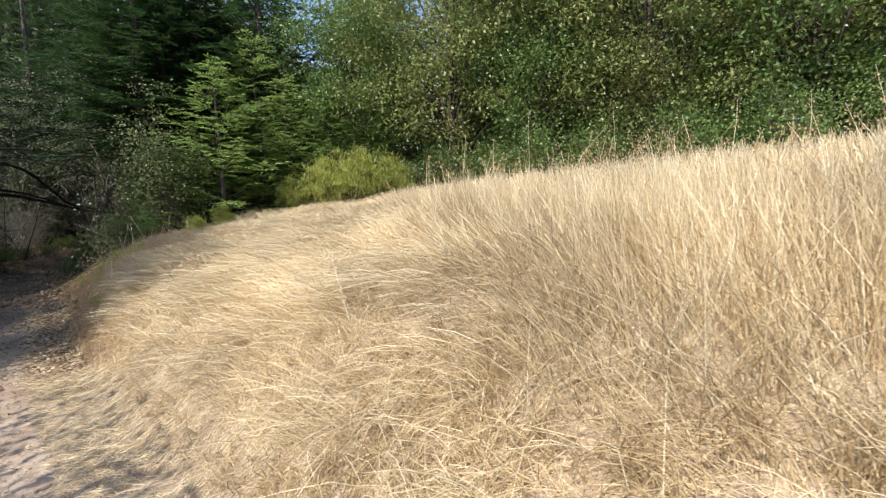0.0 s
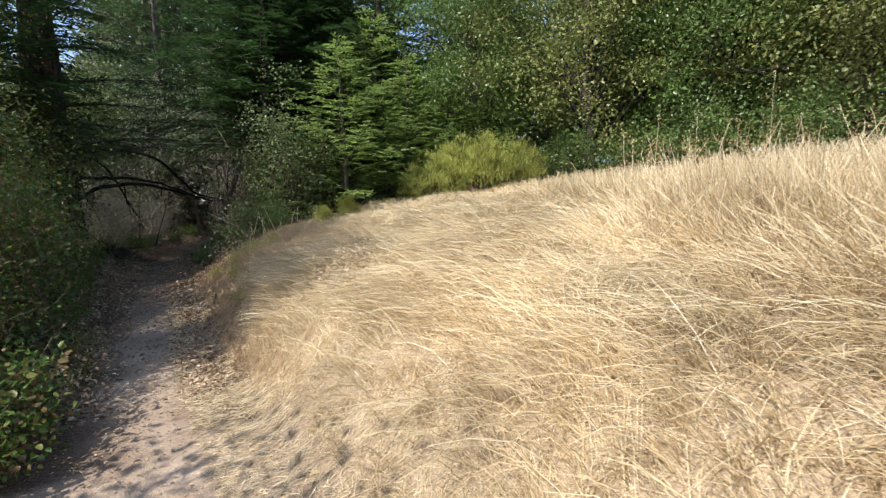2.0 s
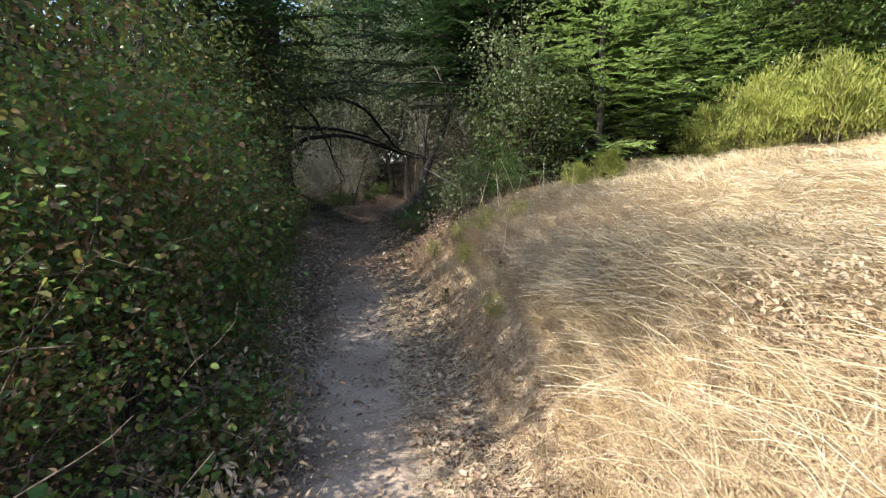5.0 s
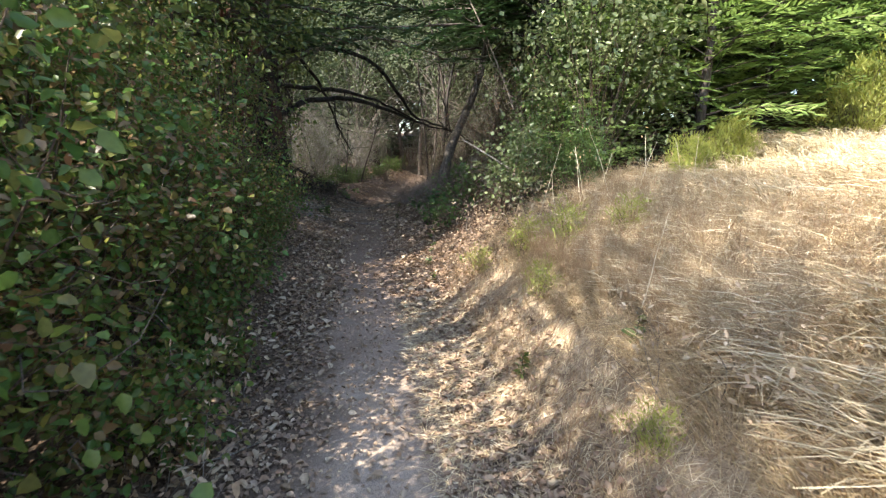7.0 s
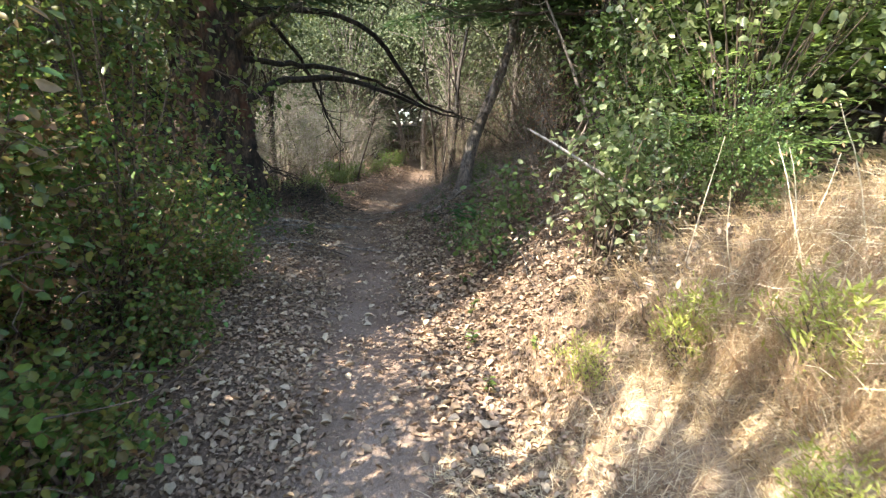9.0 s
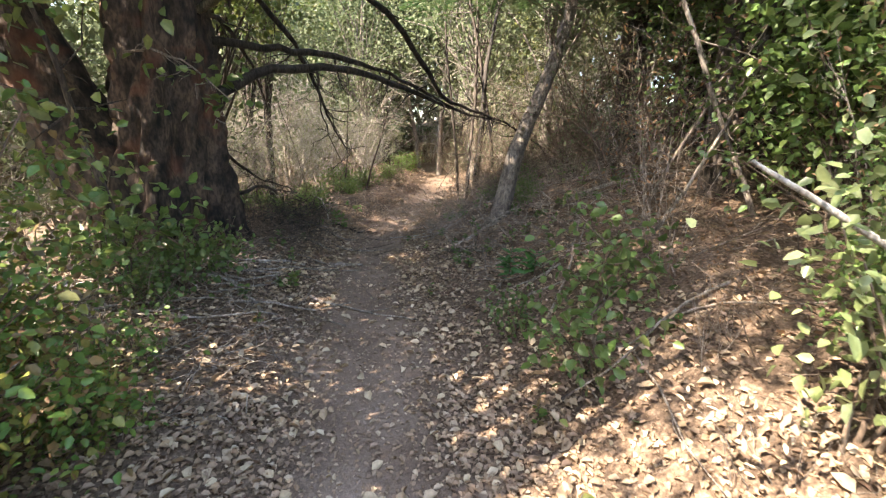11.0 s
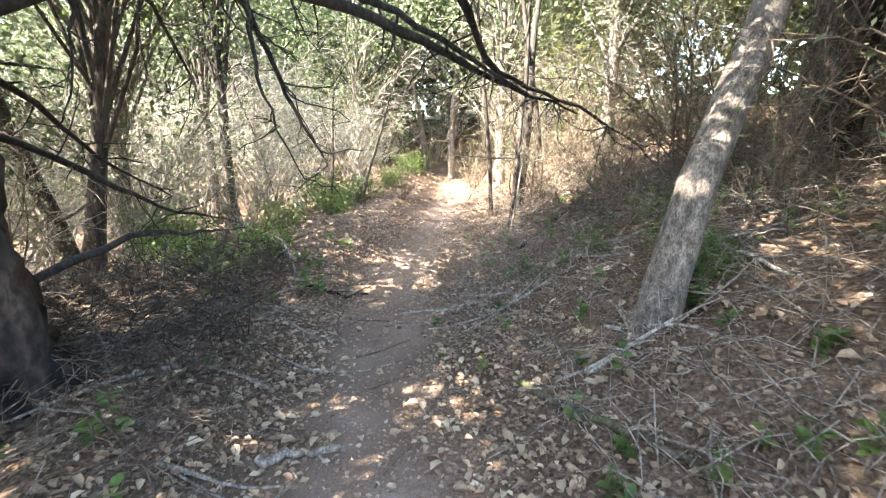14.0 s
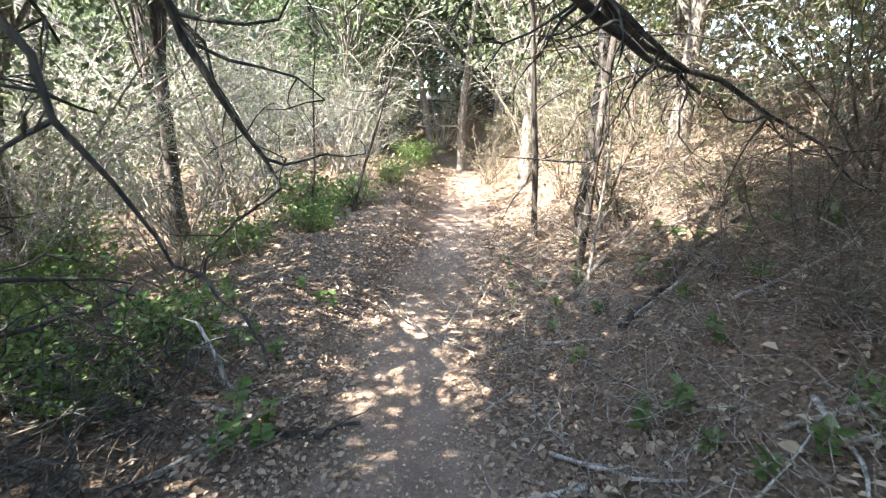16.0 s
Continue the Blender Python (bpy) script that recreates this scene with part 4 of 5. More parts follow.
lc = shell_points(60, (1.7, 1.7, 1.2), (1.4, 0.6, 5.0), -1, 0.3)
part("crown", mesh_of("crown", *clump_leaves(lc, 70, 0.34, 0.11, 0.6, 0.3, False), LEAF_LIVE), lean_tree)


def pole_tree(x, y, h, r, lean, label, mat):
    """A bare standing stem with a few dead side twigs."""
    ob = thing("thin_tree", label, "tree", "thin bare stems")
    p = wander((0, 0, -0.1), (lean[0], lean[1], 1), h, 10, 0.05)
    part("trunk", mesh_of("trunk", *tube_arrays([(p, np.linspace(r, r * 0.35, 10))], 8), mat, True), ob)
    tw = []
    for _ in range(10):
        s = p[rng.integers(2, 10)]
        tw.append((wander(s, rng.normal(size=3) + (0, 0, 0.3), h * 0.22, 5, 0.22), np.linspace(r * 0.28, 0.003, 5)))
    branch_parts(tw, 4, mat, ob, "twig", "twig_tangle", 10)
    put_at(ob, x, y)


for x, y, h, r, lean, label, mat in (
        (2.66, 21.6, 1.5, 0.018, (0.22, 0.3), "slim pale dead stem leaning beside the trail", TWIG_GREY),
        (3.3, 22.9, 5.5, 0.075, (0.05, 0.05), "dark trunk standing in the brush", BARK_SHADE_BLACK),
        (2.85, 22.1, 5.0, 0.04, (0.05, 0.1), "thin dark trunk among brush near the trail", BARK_DARK),
        (3.1, 23.6, 5.0, 0.04, (-0.05, 0), "thin dark trunk among brush near the trail", BARK_DARK),
        (3.9, 23.4, 6.0, 0.05, (0.1, 0), "thin dark trunk among brush near the trail", BARK_DARK),
        (4.3, 31.5, 6.5, 0.13, (0, 0), "grey trunk where the trail turns", BARK_GREY),
        (3.6, 32.4, 6.0, 0.11, (-0.05, 0), "grey trunk where the trail turns", BARK_GREY),
        (0.0, 21.0, 0.55, 0.022, (-0.12, 0.02), "short bleached stub beside the trail", TWIG_PALE),
        (0.9, 25.8, 3.0, 0.03, (0.25, 0), "thin leaning sapling stem by the trail", BARK_DARK),
        (0.3, 25.0, 2.6, 0.022, (0.1, 0), "thin leaning sapling stem by the trail", BARK_DARK),
        (-0.6, 25.2, 2.8, 0.02, (-0.15, 0), "thin bare stem among pale brush", BARK_DARK),
        (-4.5, 28.3, 7.0, 0.24, (-0.08, 0), "dark trunk among the pale brush", BARK_DARK),
        (-2.9, 22.8, 4.5, 0.12, (-0.1, 0), "dark trunk among the pale brush", BARK_DARK),
        (-2.0, 16.0, 3.6, 0.05, (-0.35, 0.1), "mossy slanting stem in the thicket", BARK_MOSS),
        (-1.55, 16.8, 2.4, 0.04, (-0.12, 0), "dark upright stem beside the great tree", BARK_DARK),
        (3.3, 15.3, 3.4, 0.025, (-0.25, 0.1), "bare pale stem in dark brush", TWIG_GREY),
        (3.0, 16.3, 2.6, 0.02, (0.3, -0.1), "bare pale stem in dark brush", TWIG_GREY),
        (2.55, 15.6, 1.6, 0.02, (0.35, -0.2), "bare pale stem in dark brush", TWIG_GREY)):
    pole_tree(x, y, h, r, lean, label, mat)


# ---------------------------------------------------------------- meadow grass
rng = np.random.default_rng(15)
def lean_field(x, y, d):
    """How upright the grass stands (0 swept flat, 1 upright) and the heading that it is swept to."""
    wild = np.sin(1.3 * x + 0.7 * y) + np.sin(0.8 * y - 1.7 * x + 2) + 0.6 * np.sin(3.1 * x + 2.3 * y)
    tall = smooth_step(d + 0.3 * wild - 0.72 * y, 0.2, 1.5) * smooth_step(d, 1.3, 2.4)
    flow = 2.7 + 0.9 * np.sin(0.9 * x + 0.5 * y) + 0.8 * np.sin(1.9 * y - 1.1 * x) + 0.4 * np.sin(4.3 * x + 2.0 * y)
    return tall, flow, wild


def thin_strips(pts, width):
    """Straws as tapered strips: pts is a list of point arrays, root to tip."""
    n, k = len(pts[0]), len(pts)
    side = unit(np.cross(pts[-1] - pts[0], rng.normal(size=(n, 3)) + (0, 0, 0.3))) * (width * 0.5)[:, None]
    rows = [p + sg * side * (1 - 0.55 * q / (k - 1)) for q, p in enumerate(pts) for sg in (-1, 1)]
    v = np.stack(rows, 1).reshape(-1, 3)
    b = np.arange(n)[:, None] * (2 * k)
    return v, [b + [2 * q, 2 * q + 1, 2 * q + 3, 2 * q + 2] for q in range(k - 1)]


def swept(x, y, L, lay, flow, steps=(0.72, 1.0, 1.22), share=(0.36, 0.34, 0.30), sag=0.08):
    """Points along straws that bend over more and more towards the tip, kept above the ground."""
    p = ground_xyz(x, y, -0.01)
    out = [p]
    turn = rng.normal(size=len(x)) * 0.18
    for q, (a, f) in enumerate(zip(steps, share)):
        ang = np.clip(lay * a + 0.05 * q, 0, 1.7)
        h = flow + turn * q
        p = p + np.stack([np.cos(h) * np.sin(ang) * L * f, np.sin(h) * np.sin(ang) * L * f, np.cos(ang) * L * f], -1)
        p[:, 2] = np.maximum(p[:, 2], gz(p[:, 0], p[:, 1]) + rng.uniform(0.01, sag, len(x)))
        out.append(p)
    return out


def meadow():
    """A mat of fine blades in tufts, laid over in sweeps low on the bank and upright higher up."""
    m, k = 14500, 11
    y = rng.uniform(-3.0, 13.4, m)
    d = 0.95 + 9.3 * rng.random(m) ** 1.6 + 0.45 * smooth_step(y, 7.0, 8.8)
    x = trail_x(y) + d
    tall, flow, wild = lean_field(x, y, d)
    keep = rng.random(m) < 0.3 + 0.7 * smooth_step(d + 0.2 * wild, 1.0, 1.8)
    x, y, d, tall, flow = (np.repeat(v[keep], k) for v in (x, y, d, tall, flow))
    m, n = len(x) // k, len(x)
    x, y = x + rng.normal(size=n) * 0.035, y + rng.normal(size=n) * 0.035
    L = (0.30 + 0.12 * tall) * rng.uniform(0.5, 1.3, n) * (0.5 + 0.5 * smooth_step(d, 0.9, 1.9)) * (1 - 0.3 * smooth_step(d, 3.5, 6.0)) * (1 - 0.4 * smooth_step(y, 8.5, 11.0))
    flow = flow + np.repeat(rng.normal(size=m), k) * 0.9 + rng.normal(size=n) * 0.5
    lay = np.clip(1.3 - 0.85 * tall + np.repeat(rng.normal(size=m), k) * 0.25 + rng.normal(size=n) * 0.2, 0.05, 1.5)
    w = rng.uniform(0.003, 0.006, n) * (1 + 0.14 * np.maximum(d - 1.5, 0))
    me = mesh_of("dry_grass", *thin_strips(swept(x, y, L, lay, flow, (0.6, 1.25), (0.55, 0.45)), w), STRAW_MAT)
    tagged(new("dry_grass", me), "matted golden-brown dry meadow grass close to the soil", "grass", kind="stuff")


def long_straws():
    """Long pale straws over the mat, in locks that fall the same way, with single ones crossing them."""
    m, k = 7400, 9
    y = rng.uniform(-2.5, 12.6, m)
    d = 1.25 + 8.6 * rng.random(m) ** 1.5 + 0.5 * smooth_step(y, 7.0, 8.8)
    x = trail_x(y) + d
    tall, flow, wild = lean_field(x, y, d)
    keep = rng.random(m) < 0.2 + 0.8 * smooth_step(d + 0.35 * wild, 1.3, 2.3)
    x, y, d, tall, flow = (np.repeat(v[keep], k) for v in (x, y, d, tall, flow))
    m, n = len(x) // k, len(x)
    x, y = x + rng.normal(size=n) * 0.07, y + rng.normal(size=n) * 0.07
    stray = rng.random(n) < 0.22
    flow = flow + np.repeat(rng.normal(size=m), k) * (0.85 + 0.6 * tall) + rng.normal(size=n) * np.where(stray, 1.3, 0.18 + 0.5 * tall)
    lay = np.clip(1.33 - 1.08 * tall + np.repeat(rng.normal(size=m), k) * 0.16 + rng.normal(size=n) * np.where(stray, 0.3, 0.1), 0.04, 1.45)
    L = (0.52 + 0.06 * tall) * rng.uniform(0.55, 1.3, n) * (1 - 0.3 * smooth_step(d, 3.5, 6.5)) * (1 - 0.45 * smooth_step(y, 8.5, 11.0))
    w = rng.uniform(0.0032, 0.0062, n) * (1 + 0.12 * np.maximum(d - 1.5, 0))
    me = mesh_of("long_dry_grass", *thin_strips(swept(x, y, L, lay, flow, sag=0.16), w), STRAW)
    tagged(new("long_dry_grass", me), "long pale golden straws swept over in locks", "grass", kind="stuff")


meadow()
long_straws()


def straw_bits():
    """Short broken straw on the bare edges of the trail."""
    n = 52000
    y = rng.uniform(-2, 12.5, n)
    x = trail_x(y) + 0.25 + np.abs(rng.normal(size=n) * 1.1 + 0.6)
    a = rng.uniform(0, 2 * np.pi, n)
    L = rng.uniform(0.04, 0.16, n)
    root = ground_xyz(x, y, 0.004)
    ex, ey = x + np.cos(a) * L, y + np.sin(a) * L
    tip = ground_xyz(ex, ey, 0.012)
    me = mesh_of("straw", *blade_arrays(root, tip, (root + tip) / 2 + (0, 0, 0.008), 0.004), STRAW)
    tagged(new("straw", me), "broken pale straw strewn over the dirt", "straw", kind="stuff")


straw_bits()


def dry_weeds(n, ylo, yhi, off, wide, lmin, lmax, label):
    """Reddish dry weeds on the lower edge of the bank."""
    y = rng.uniform(ylo, yhi, n)
    x = trail_x(y) + off + np.abs(rng.normal(size=n)) * wide
    root = ground_xyz(x, y, -0.01)
    L = rng.uniform(lmin, lmax, n)
    tip = root + np.stack([rng.normal(size=n) * 0.35 * L, rng.normal(size=n) * 0.35 * L, L], -1)
    bend = (root + tip) / 2 + rng.normal(size=(n, 3)) * 0.02
    me = mesh_of("dry_weeds", *blade_arrays(root, tip, bend, rng.uniform(0.002, 0.005, n)), WEED)
    tagged(new("dry_weeds", me), label, "weeds", kind="stuff")


dry_weeds(4200, 6.5, 13.2, 0.85, 0.45, 0.08, 0.3, "thin reddish-brown dry weeds along the bank's foot")
dry_weeds(9000, 9.4, 12.6, 1.55, 0.8, 0.14, 0.36, "orange-tan dry weeds standing on the bank")


def seed_stalk(x, y, h, lean, spikes):
    ob = thing("grass_stalk", "tall dry grass stalk with drooping seed heads", "grass", "tall dry stalks")
    a = rng.uniform(0, 2 * np.pi)
    p = wander((0, 0, -0.03), (math.cos(a) * lean, math.sin(a) * lean, 1), h, 8, 0.05, -0.02)
    part("stem", mesh_of("stem", *tube_arrays([(p, np.linspace(0.0045, 0.0018, 8))], 4), STRAW), ob)
    k = p[-4:]
    pos = k[rng.integers(0, 4, spikes)] + rng.normal(size=(spikes, 3)) * 0.05
    part("seed_head", mesh_of("seed_head", *leaf_arrays(pos, rng.normal(size=(spikes, 3)) * 0.5 + (0, 0, -1), 0.035, 0.35, 0.3, None, False), STRAW_HEAD), ob, "brown dangling oat spikelets")["kind"] = "stuff"
    put_at(ob, x, y, 0, 1, 0)


for _ in range(120):
    seed_stalk(rng.uniform(4.6, 7.4), rng.uniform(-0.5, 6.0), rng.uniform(0.55, 1.0) * (1.45 if rng.random() < 0.15 else 1.0), rng.uniform(0.05, 0.6), 40)
for x, y, h in ((2.3, 12.2, 0.75), (2.4, 12.35, 0.62), (2.2, 12.5, 0.55), (2.55, 12.1, 0.8), (2.75, 12.0, 0.6), (2.1, 12.8, 0.9), (3.0, 12.2, 0.7), (2.65, 12.5, 0.5), (3.3, 11.9, 0.6), (3.5, 12.3, 0.5), (1.5, 10.2, 0.8)):
    seed_stalk(x, y, h, rng.uniform(0.05, 0.45), 10)
for _ in range(40):
    seed_stalk(rng.uniform(5.0, 9.0), rng.uniform(5.0, 11.0), rng.uniform(0.3, 0.6), 0.4, 16)


# ---------------------------------------------------------------- forest floor
rng = np.random.default_rng(16)
def litter(name, n, ylo, yhi, spread_d, size, mat, label, keep_off=0.0, bias=0.0, lift=0.012, on_trail=0.3):
    y = rng.uniform(ylo, yhi, n)
    d = rng.normal(size=n) * spread_d + bias
    keep = rng.random(n) < np.maximum(on_trail, np.clip((np.abs(d) - keep_off * 0.45) / (keep_off + 0.01), 0, 1) ** 1.3)
    keep &= (y > 12.5) | (d < 1.25)
    y, d = y[keep], d[keep]
    n = len(y)
    x = trail_x(y) + d
    a = rng.uniform(0, 2 * np.pi, n)
    along = np.stack([np.cos(a), np.sin(a), rng.normal(size=n) * 0.3], -1)
    up = np.stack([rng.normal(size=n) * 0.35, rng.normal(size=n) * 0.35, np.ones(n)], -1)
    me = mesh_of(name, *leaf_arrays(ground_xyz(x, y, lift), along, size * rng.uniform(0.35, 1.6, n), 0.66, rng.uniform(0.1, 0.8), up, True), mat)
    tagged(new(name, me), label, "leaf litter", kind="stuff")


litter("leaf_litter", 34000, 7.0, 15.0, 0.8, 0.034, LITTER, "brown and tan fallen leaves along the trail", 0.42, 0.1, on_trail=0.05)
litter("leaf_litter", 40000, 12.5, 25.0, 1.5, 0.034, LITTER, "brown fallen oak leaves on the forest floor", 0.34, on_trail=0.1)
litter("pale_leaf_litter", 2600, 12.0, 20.0, 1.1, 0.052, LITTER_PALE, "pale dry leaves scattered under the trees", 0.3, 0.0, 0.02, 0.16)
litter("pale_leaf_litter", 2400, 7.0, 19.0, 0.85, 0.05, LITTER_PALE, "pale curled fallen leaves on the trail's edges", 0.3, 0.0, 0.02, 0.12)
litter("leaf_litter", 4000, 24.0, 34.0, 2.0, 0.07, LITTER, "brown leaf litter farther down the trail", 0.5)


litter("leaf_crumbs", 16000, 10.5, 24.0, 0.55, 0.02, LITTER, "crumbled leaf bits trodden into the trail", 0.0, 0.0, 0.006)
litter("leaf_crumbs", 5000, -1.5, 11.0, 0.6, 0.022, LITTER_PALE, "sparse leaf bits on the sunny dirt trail", 0.0, 0.2, 0.006)


def leaf_pile(x, y, r, n):
    pos = np.stack([x + rng.normal(size=n) * r, y + rng.normal(size=n) * r * 1.3, np.zeros(n)], -1)
    pos[:, 2] = gz(pos[:, 0], pos[:, 1]) + rng.uniform(0.06, 0.24, n)
    me = mesh_of("dead_leaves", *leaf_arrays(pos, rng.normal(size=(n, 3)), rng.uniform(0.03, 0.055, n), 0.6, 0.5, None, True), LITTER_PALE)
    tagged(new("dead_leaves", me), "heap of curled tan leaves caught on the grass", "leaf litter", kind="stuff")


leaf_pile(2.05, 7.35, 0.2, 620)
leaf_pile(2.5, 7.9, 0.3, 130)
leaf_pile(1.75, 9.1, 0.2, 240)
leaf_pile(3.9, 22.5, 0.2, 240)


def sticks(n, xlo, xhi, ylo, yhi, lmin, lmax, r, mat, label, group):
    for _ in range(n):
        ob = thing("stick", label, "stick", group)
        x, y = rng.uniform(xlo, xhi), rng.uniform(ylo, yhi)
        a, L = rng.uniform(0, 2 * np.pi), rng.uniform(lmin, lmax)
        p = wander((x, y, 0), (math.cos(a), math.sin(a), 0), L, 7, 0.12)
        p[:, 2] = gz(p[:, 0], p[:, 1]) + r + np.linspace(0, 1, 7) * rng.uniform(0, 0.12)
        p = p - (x, y, 0)
        ob.location = (x, y, 0)
        w = r * rng.uniform(0.5, 1.2)
        part("shaft", mesh_of("shaft", *tube_arrays([(p, np.linspace(w, w * 0.4, 7))], 5), mat), ob)
        part("side_twig", mesh_of("side_twig", *tube_arrays([(wander(p[3], p[4] - p[3] + rng.normal(size=3) * 0.08 + (0, 0, 0.03), L * 0.3, 4, 0.2), np.linspace(w * 0.5, 0.002, 4))], 4), mat), ob)


sticks(28, -2.1, -0.1, 15.6, 18.2, 0.4, 1.2, 0.012, TWIG_GREY, "dry grey fallen stick on the leaf litter", "fallen sticks")
sticks(60, -1.8, 0.1, 18.2, 22.5, 0.3, 1.0, 0.009, TWIG_BROWN, "dark fallen stick in the shade", "fallen sticks")
sticks(70, 1.4, 4.2, 16.5, 22.5, 0.25, 0.85, 0.008, TWIG_GREY, "grey dead branch lying on the slope", "fallen sticks")
sticks(30, -1.9, 0.25, 18.6, 21.8, 0.4, 1.2, 0.016, TWIG_GREY, "weathered grey stick on dark soil", "fallen sticks")
sticks(26, 1.4, 3.6, 17.5, 22.0, 0.4, 1.1, 0.014, TWIG_PALE, "pale dead stick on the wooded bank", "fallen sticks")
sticks(14, 0.2, 1.2, 15.5, 21.0, 0.2, 0.5, 0.007, TWIG_BROWN, "small twig lying on the trail", "fallen sticks")
sticks(20, 1.6, 3.2, 13.2, 16.5, 0.5, 1.4, 0.01, TWIG_GREY, "pale dead branch under the brush", "fallen sticks")
sticks(12, -1.4, -0.6, 8.0, 13.0, 0.3, 0.6, 0.006, TWIG_GREY, "thin pale stem poking out of the thicket", "fallen sticks")


def fallen_branch(a, b, r, mat, label):
    """One branch that lies from a to b on the ground."""
    k = 12
    p = np.linspace(a, b, k) + rng.normal(size=(k, 2)) * 0.015
    pts = ground_xyz(p[:, 0], p[:, 1], r * 0.8)
    ob = thing("fallen_branch", label, "branch")
    ob.location = (a[0], a[1], float(gz(*a)))
    pts = pts - np.array(ob.location)
    part("shaft", mesh_of("shaft", *tube_arrays([(pts, np.linspace(r, r * 0.55, k) * rng.uniform(0.85, 1.15, k))], 7), mat, True), ob)
    for q in (4, 8):
        part("side_twig", mesh_of("side_twig", *tube_arrays([(wander(pts[q], pts[q + 1] - pts[q] + rng.normal(size=3) * 0.06 + (0, 0, 0.03), 0.3, 5, 0.2), np.linspace(r * 0.4, 0.002, 5))], 4), mat), ob)


fallen_branch((1.5, 18.35), (1.8, 17.2), 0.026, BARK_MOSS, "mossy fallen branch lying down the slope")
fallen_branch((0.05, 18.05), (0.45, 18.1), 0.028, TWIG_GREY, "short weathered grey wood piece on the trail")
fallen_branch((0.05, 20.5), (0.75, 20.75), 0.02, BARK_SHADE_BLACK, "dark fallen branch across the trail's edge")
fallen_branch((-2.3, 17.0), (-0.7, 16.7), 0.024, TWIG_PALE, "pale bare fallen branch in the sun")
fallen_branch((-2.2, 17.9), (-1.0, 17.4), 0.02, TWIG_PALE, "pale bare fallen branch in the sun")
fallen_branch((2.9, 17.4), (4.2, 16.4), 0.022, TWIG_PALE, "pale weathered branch under dark brush")
fallen_branch((3.0, 16.7), (3.9, 17.5), 0.018, TWIG_PALE, "pale weathered branch under dark brush")
fallen_branch((-1.9, 17.3), (-0.2, 17.6), 0.022, TWIG_PALE, "pale bare fallen branch in the sun")
fallen_branch((-1.8, 16.9), (-0.6, 17.5), 0.018, TWIG_PALE, "pale bare fallen branch in the sun")
fallen_branch((2.6, 17.2), (3.6, 16.7), 0.014, TWIG_BROWN, "crooked grey dead branch on the bank")
fallen_branch((2.3, 19.6), (3.7, 19.0), 0.014, TWIG_GREY, "crooked grey dead branch on the bank")
fallen_branch((2.5, 20.9), (3.9, 21.4), 0.026, BARK_DARK, "dark dead branch on the wooded bank")


def debris(name, label, n, xlo, xhi, ylo, yhi, h, L, r, mat):
    """A heap of fine dead twigs."""
    paths = []
    for _ in range(n):
        x, y = rng.uniform(xlo, xhi), rng.uniform(ylo, yhi)
        s = (x, y, float(gz(x, y)) + rng.uniform(0, h))
        paths.append((wander(s, rng.normal(size=3) * (1, 1, 0.25), L * rng.uniform(0.3, 1.2), 5, 0.38), np.linspace(r, r * 0.4, 5) * rng.uniform(0.5, 1.3)))
    tagged(new(name, mesh_of(name, *tube_arrays(paths, 3), mat)), label, "twigs", kind="stuff")


debris("twig_litter", "heap of dark dead twigs around the great tree's foot", 2300, -2.4, -0.05, 17.6, 21.5, 0.22, 0.4, 0.004, TWIG_BROWN)
debris("twig_litter", "tangle of grey dead twigs on the wooded slope", 3600, 1.5, 5.0, 16.2, 24.0, 0.3, 0.5, 0.004, TWIG_GREY)
debris("twig_litter", "dark tangle of dead brush on the bank", 900, 2.6, 5.2, 19.0, 24.5, 0.4, 0.6, 0.005, TWIG_BROWN)
# Near-black heap added where deep shade lies at the great tree's foot.
debris("twig_litter", "dead twigs blackened to stand in for deep shade", 1500, -2.4, -0.1, 18.4, 21.6, 0.3, 0.45, 0.005, BARK_SHADE_BLACK)
debris("twig_litter", "dead brown twigs under the brush", 700, 1.9, 4.0, 13.6, 16.4, 0.3, 0.5, 0.004, TWIG_BROWN)
debris("twig_litter", "dry twigs among leaf litter left of the trail", 600, -2.4, -0.3, 14.6, 17.6, 0.12, 0.4, 0.004, TWIG_GREY)
debris("twig_litter", "bare stems in the thicket beside the trail", 700, -2.4, -0.9, 6.5, 14.0, 1.6, 0.7, 0.004, TWIG_BROWN)


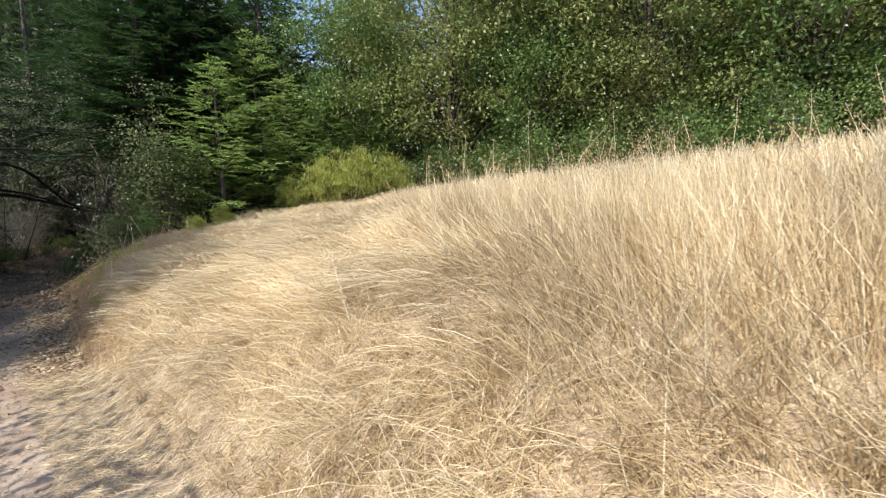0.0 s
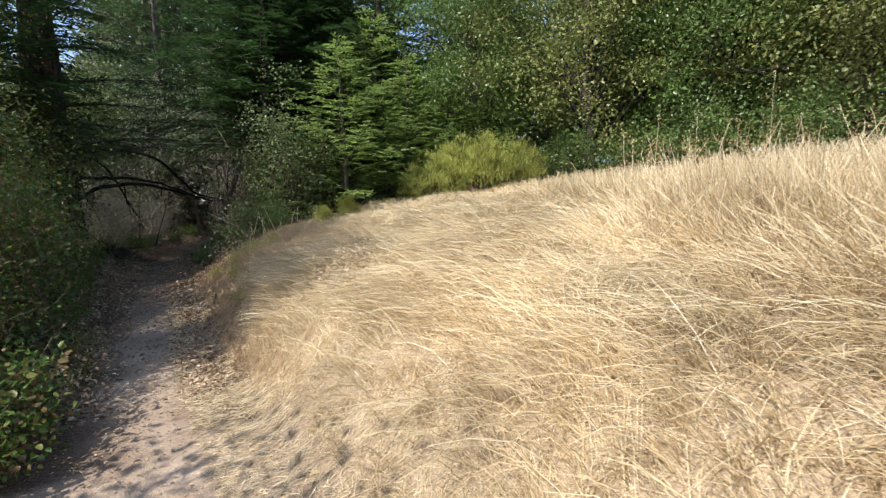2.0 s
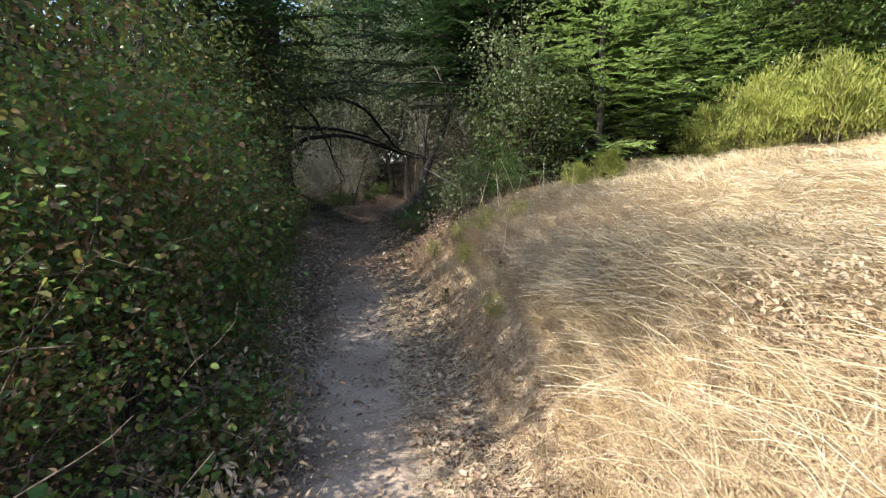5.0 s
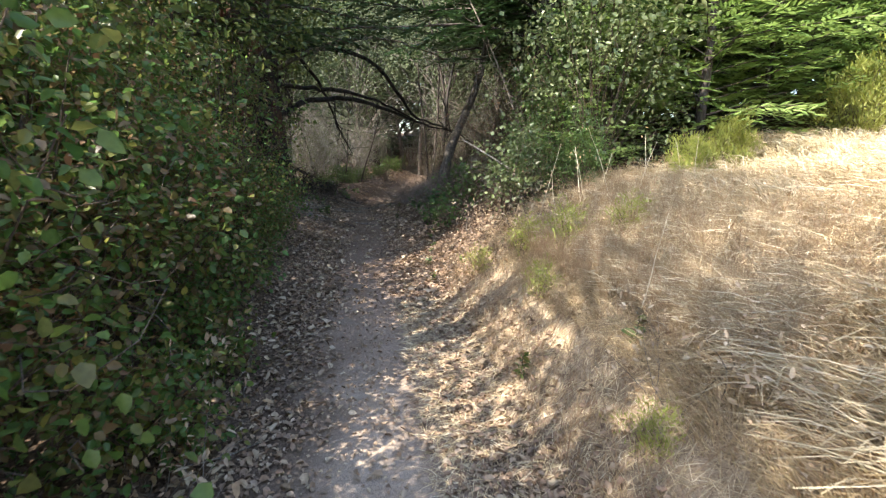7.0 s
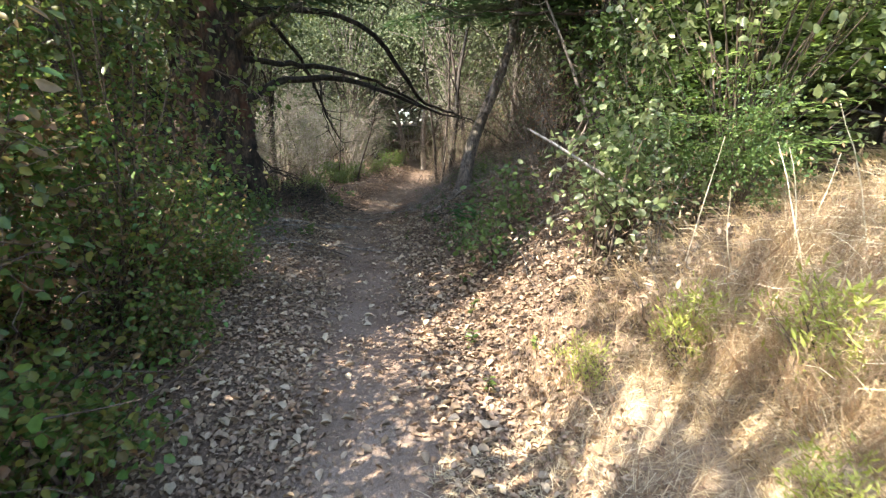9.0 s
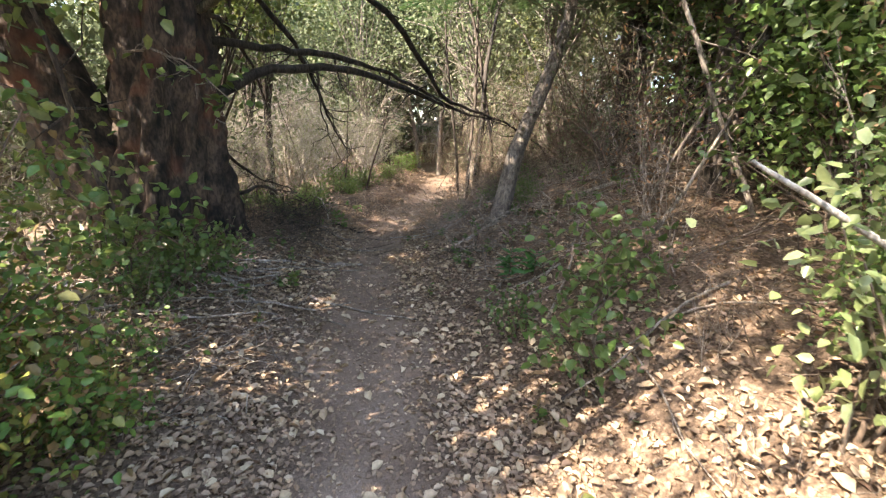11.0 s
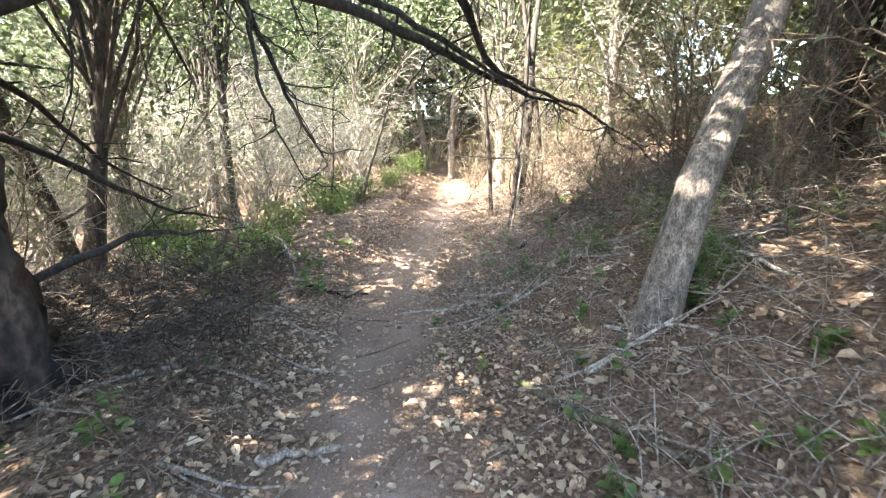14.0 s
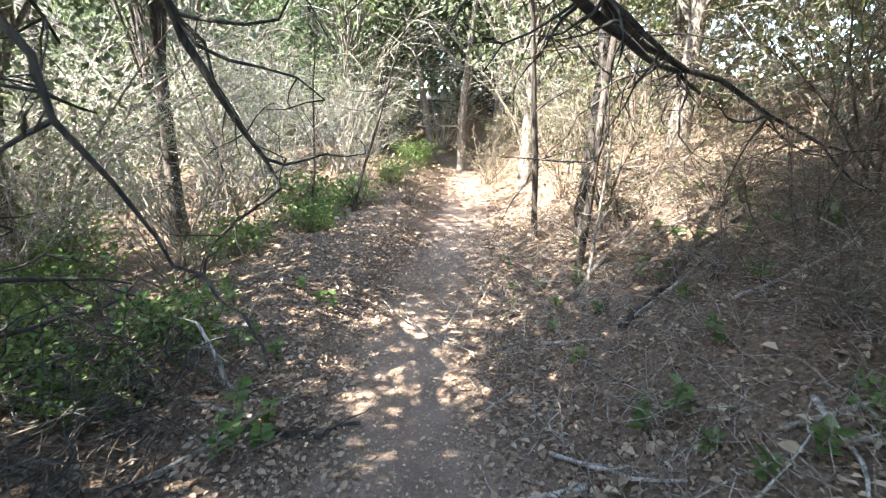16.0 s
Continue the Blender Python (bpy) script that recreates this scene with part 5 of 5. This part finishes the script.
# ---------------------------------------------------------------- small single plants
rng = np.random.default_rng(17)
def seedling(x, y, h, n, leaf, mat, label, width=0.4):
    ob = thing("seedling", label, "plant")
    stem = wander((0, 0, -0.02), (0.1, 0.05, 1), h, 6, 0.06)
    part("stem", mesh_of("stem", *tube_arrays([(stem, np.linspace(0.006, 0.002, 6))], 5), TWIG_BROWN), ob)
    g = rng.uniform(0.3, 1, n)
    pos = np.stack([np.interp(g, np.linspace(0, 1, 6), stem[:, c]) for c in range(3)], -1)
    a = rng.uniform(0, 2 * np.pi, n)
    along = np.stack([np.cos(a), np.sin(a), rng.uniform(-0.1, 0.7, n)], -1)
    part("leaves", mesh_of("leaves", *leaf_arrays(pos, along, leaf * rng.uniform(0.6, 1.2, n), width, 0.3, None, True), mat), ob)
    put_at(ob, x, y, 0, 1, 0)


seedling(1.62, 16.15, 0.42, 40, 0.14, LEAF_SAP, "small bright green bay seedling in leaf litter", 0.3)
seedling(1.82, 16.02, 0.26, 26, 0.13, LEAF_SAP, "small bright green bay seedling in leaf litter", 0.3)
seedling(1.45, 10.1, 0.24, 16, 0.075, LEAF_VINE, "dark green seedling among dry grass", 0.6)
seedling(1.0, 10.6, 0.22, 30, 0.06, LEAF_VINE, "low green weed at the trail's edge", 0.5)
feathery = shrub("fir_seedling", "light green feathery seedling in dry grass", "plant", 0.5, 0.2, 30, 26, 0.05, 0.2, LEAF_BROOM, "feathery seedlings", clump_r=0.05, rich=False, droop=-0.8, stem_r=0.004)
spread(feathery, [(1.9, 11.8, 0, 1.0), (1.75, 12.3, 90, 0.9), (1.5, 11.4, 200, 0.7), (1.2, 9.6, 30, 0.6), (2.2, 11.3, 70, 0.8), (1.35, 12.6, 20, 0.7)])
for x, y in ((0.95, 13.5), (1.1, 13.9), (1.3, 13.1), (0.9, 12.9), (1.2, 14.5), (-0.45, 16.0), (1.0, 16.6), (1.5, 17.0), (1.35, 18.6), (2.0, 17.2), (2.4, 16.9), (1.25, 19.6), (2.1, 20.1)):
    seedling(x, y, rng.uniform(0.08, 0.2), 16, 0.05, LEAF_FRESH if rng.random() < 0.5 else LEAF_VINE, "small green weed in the leaf litter", 0.6)
for _ in range(120):
    right = rng.random() < 0.75
    y = rng.uniform(16.0, 23.0)
    seedling(float(trail_x(y)) + (rng.uniform(0.8, 3.0) if right else rng.uniform(-1.6, -0.7)), y, rng.uniform(0.07, 0.26), 16, 0.065, LEAF_BROAD if rng.random() < 0.6 else LEAF_FRESH, "small green weed in the leaf litter", 0.6)
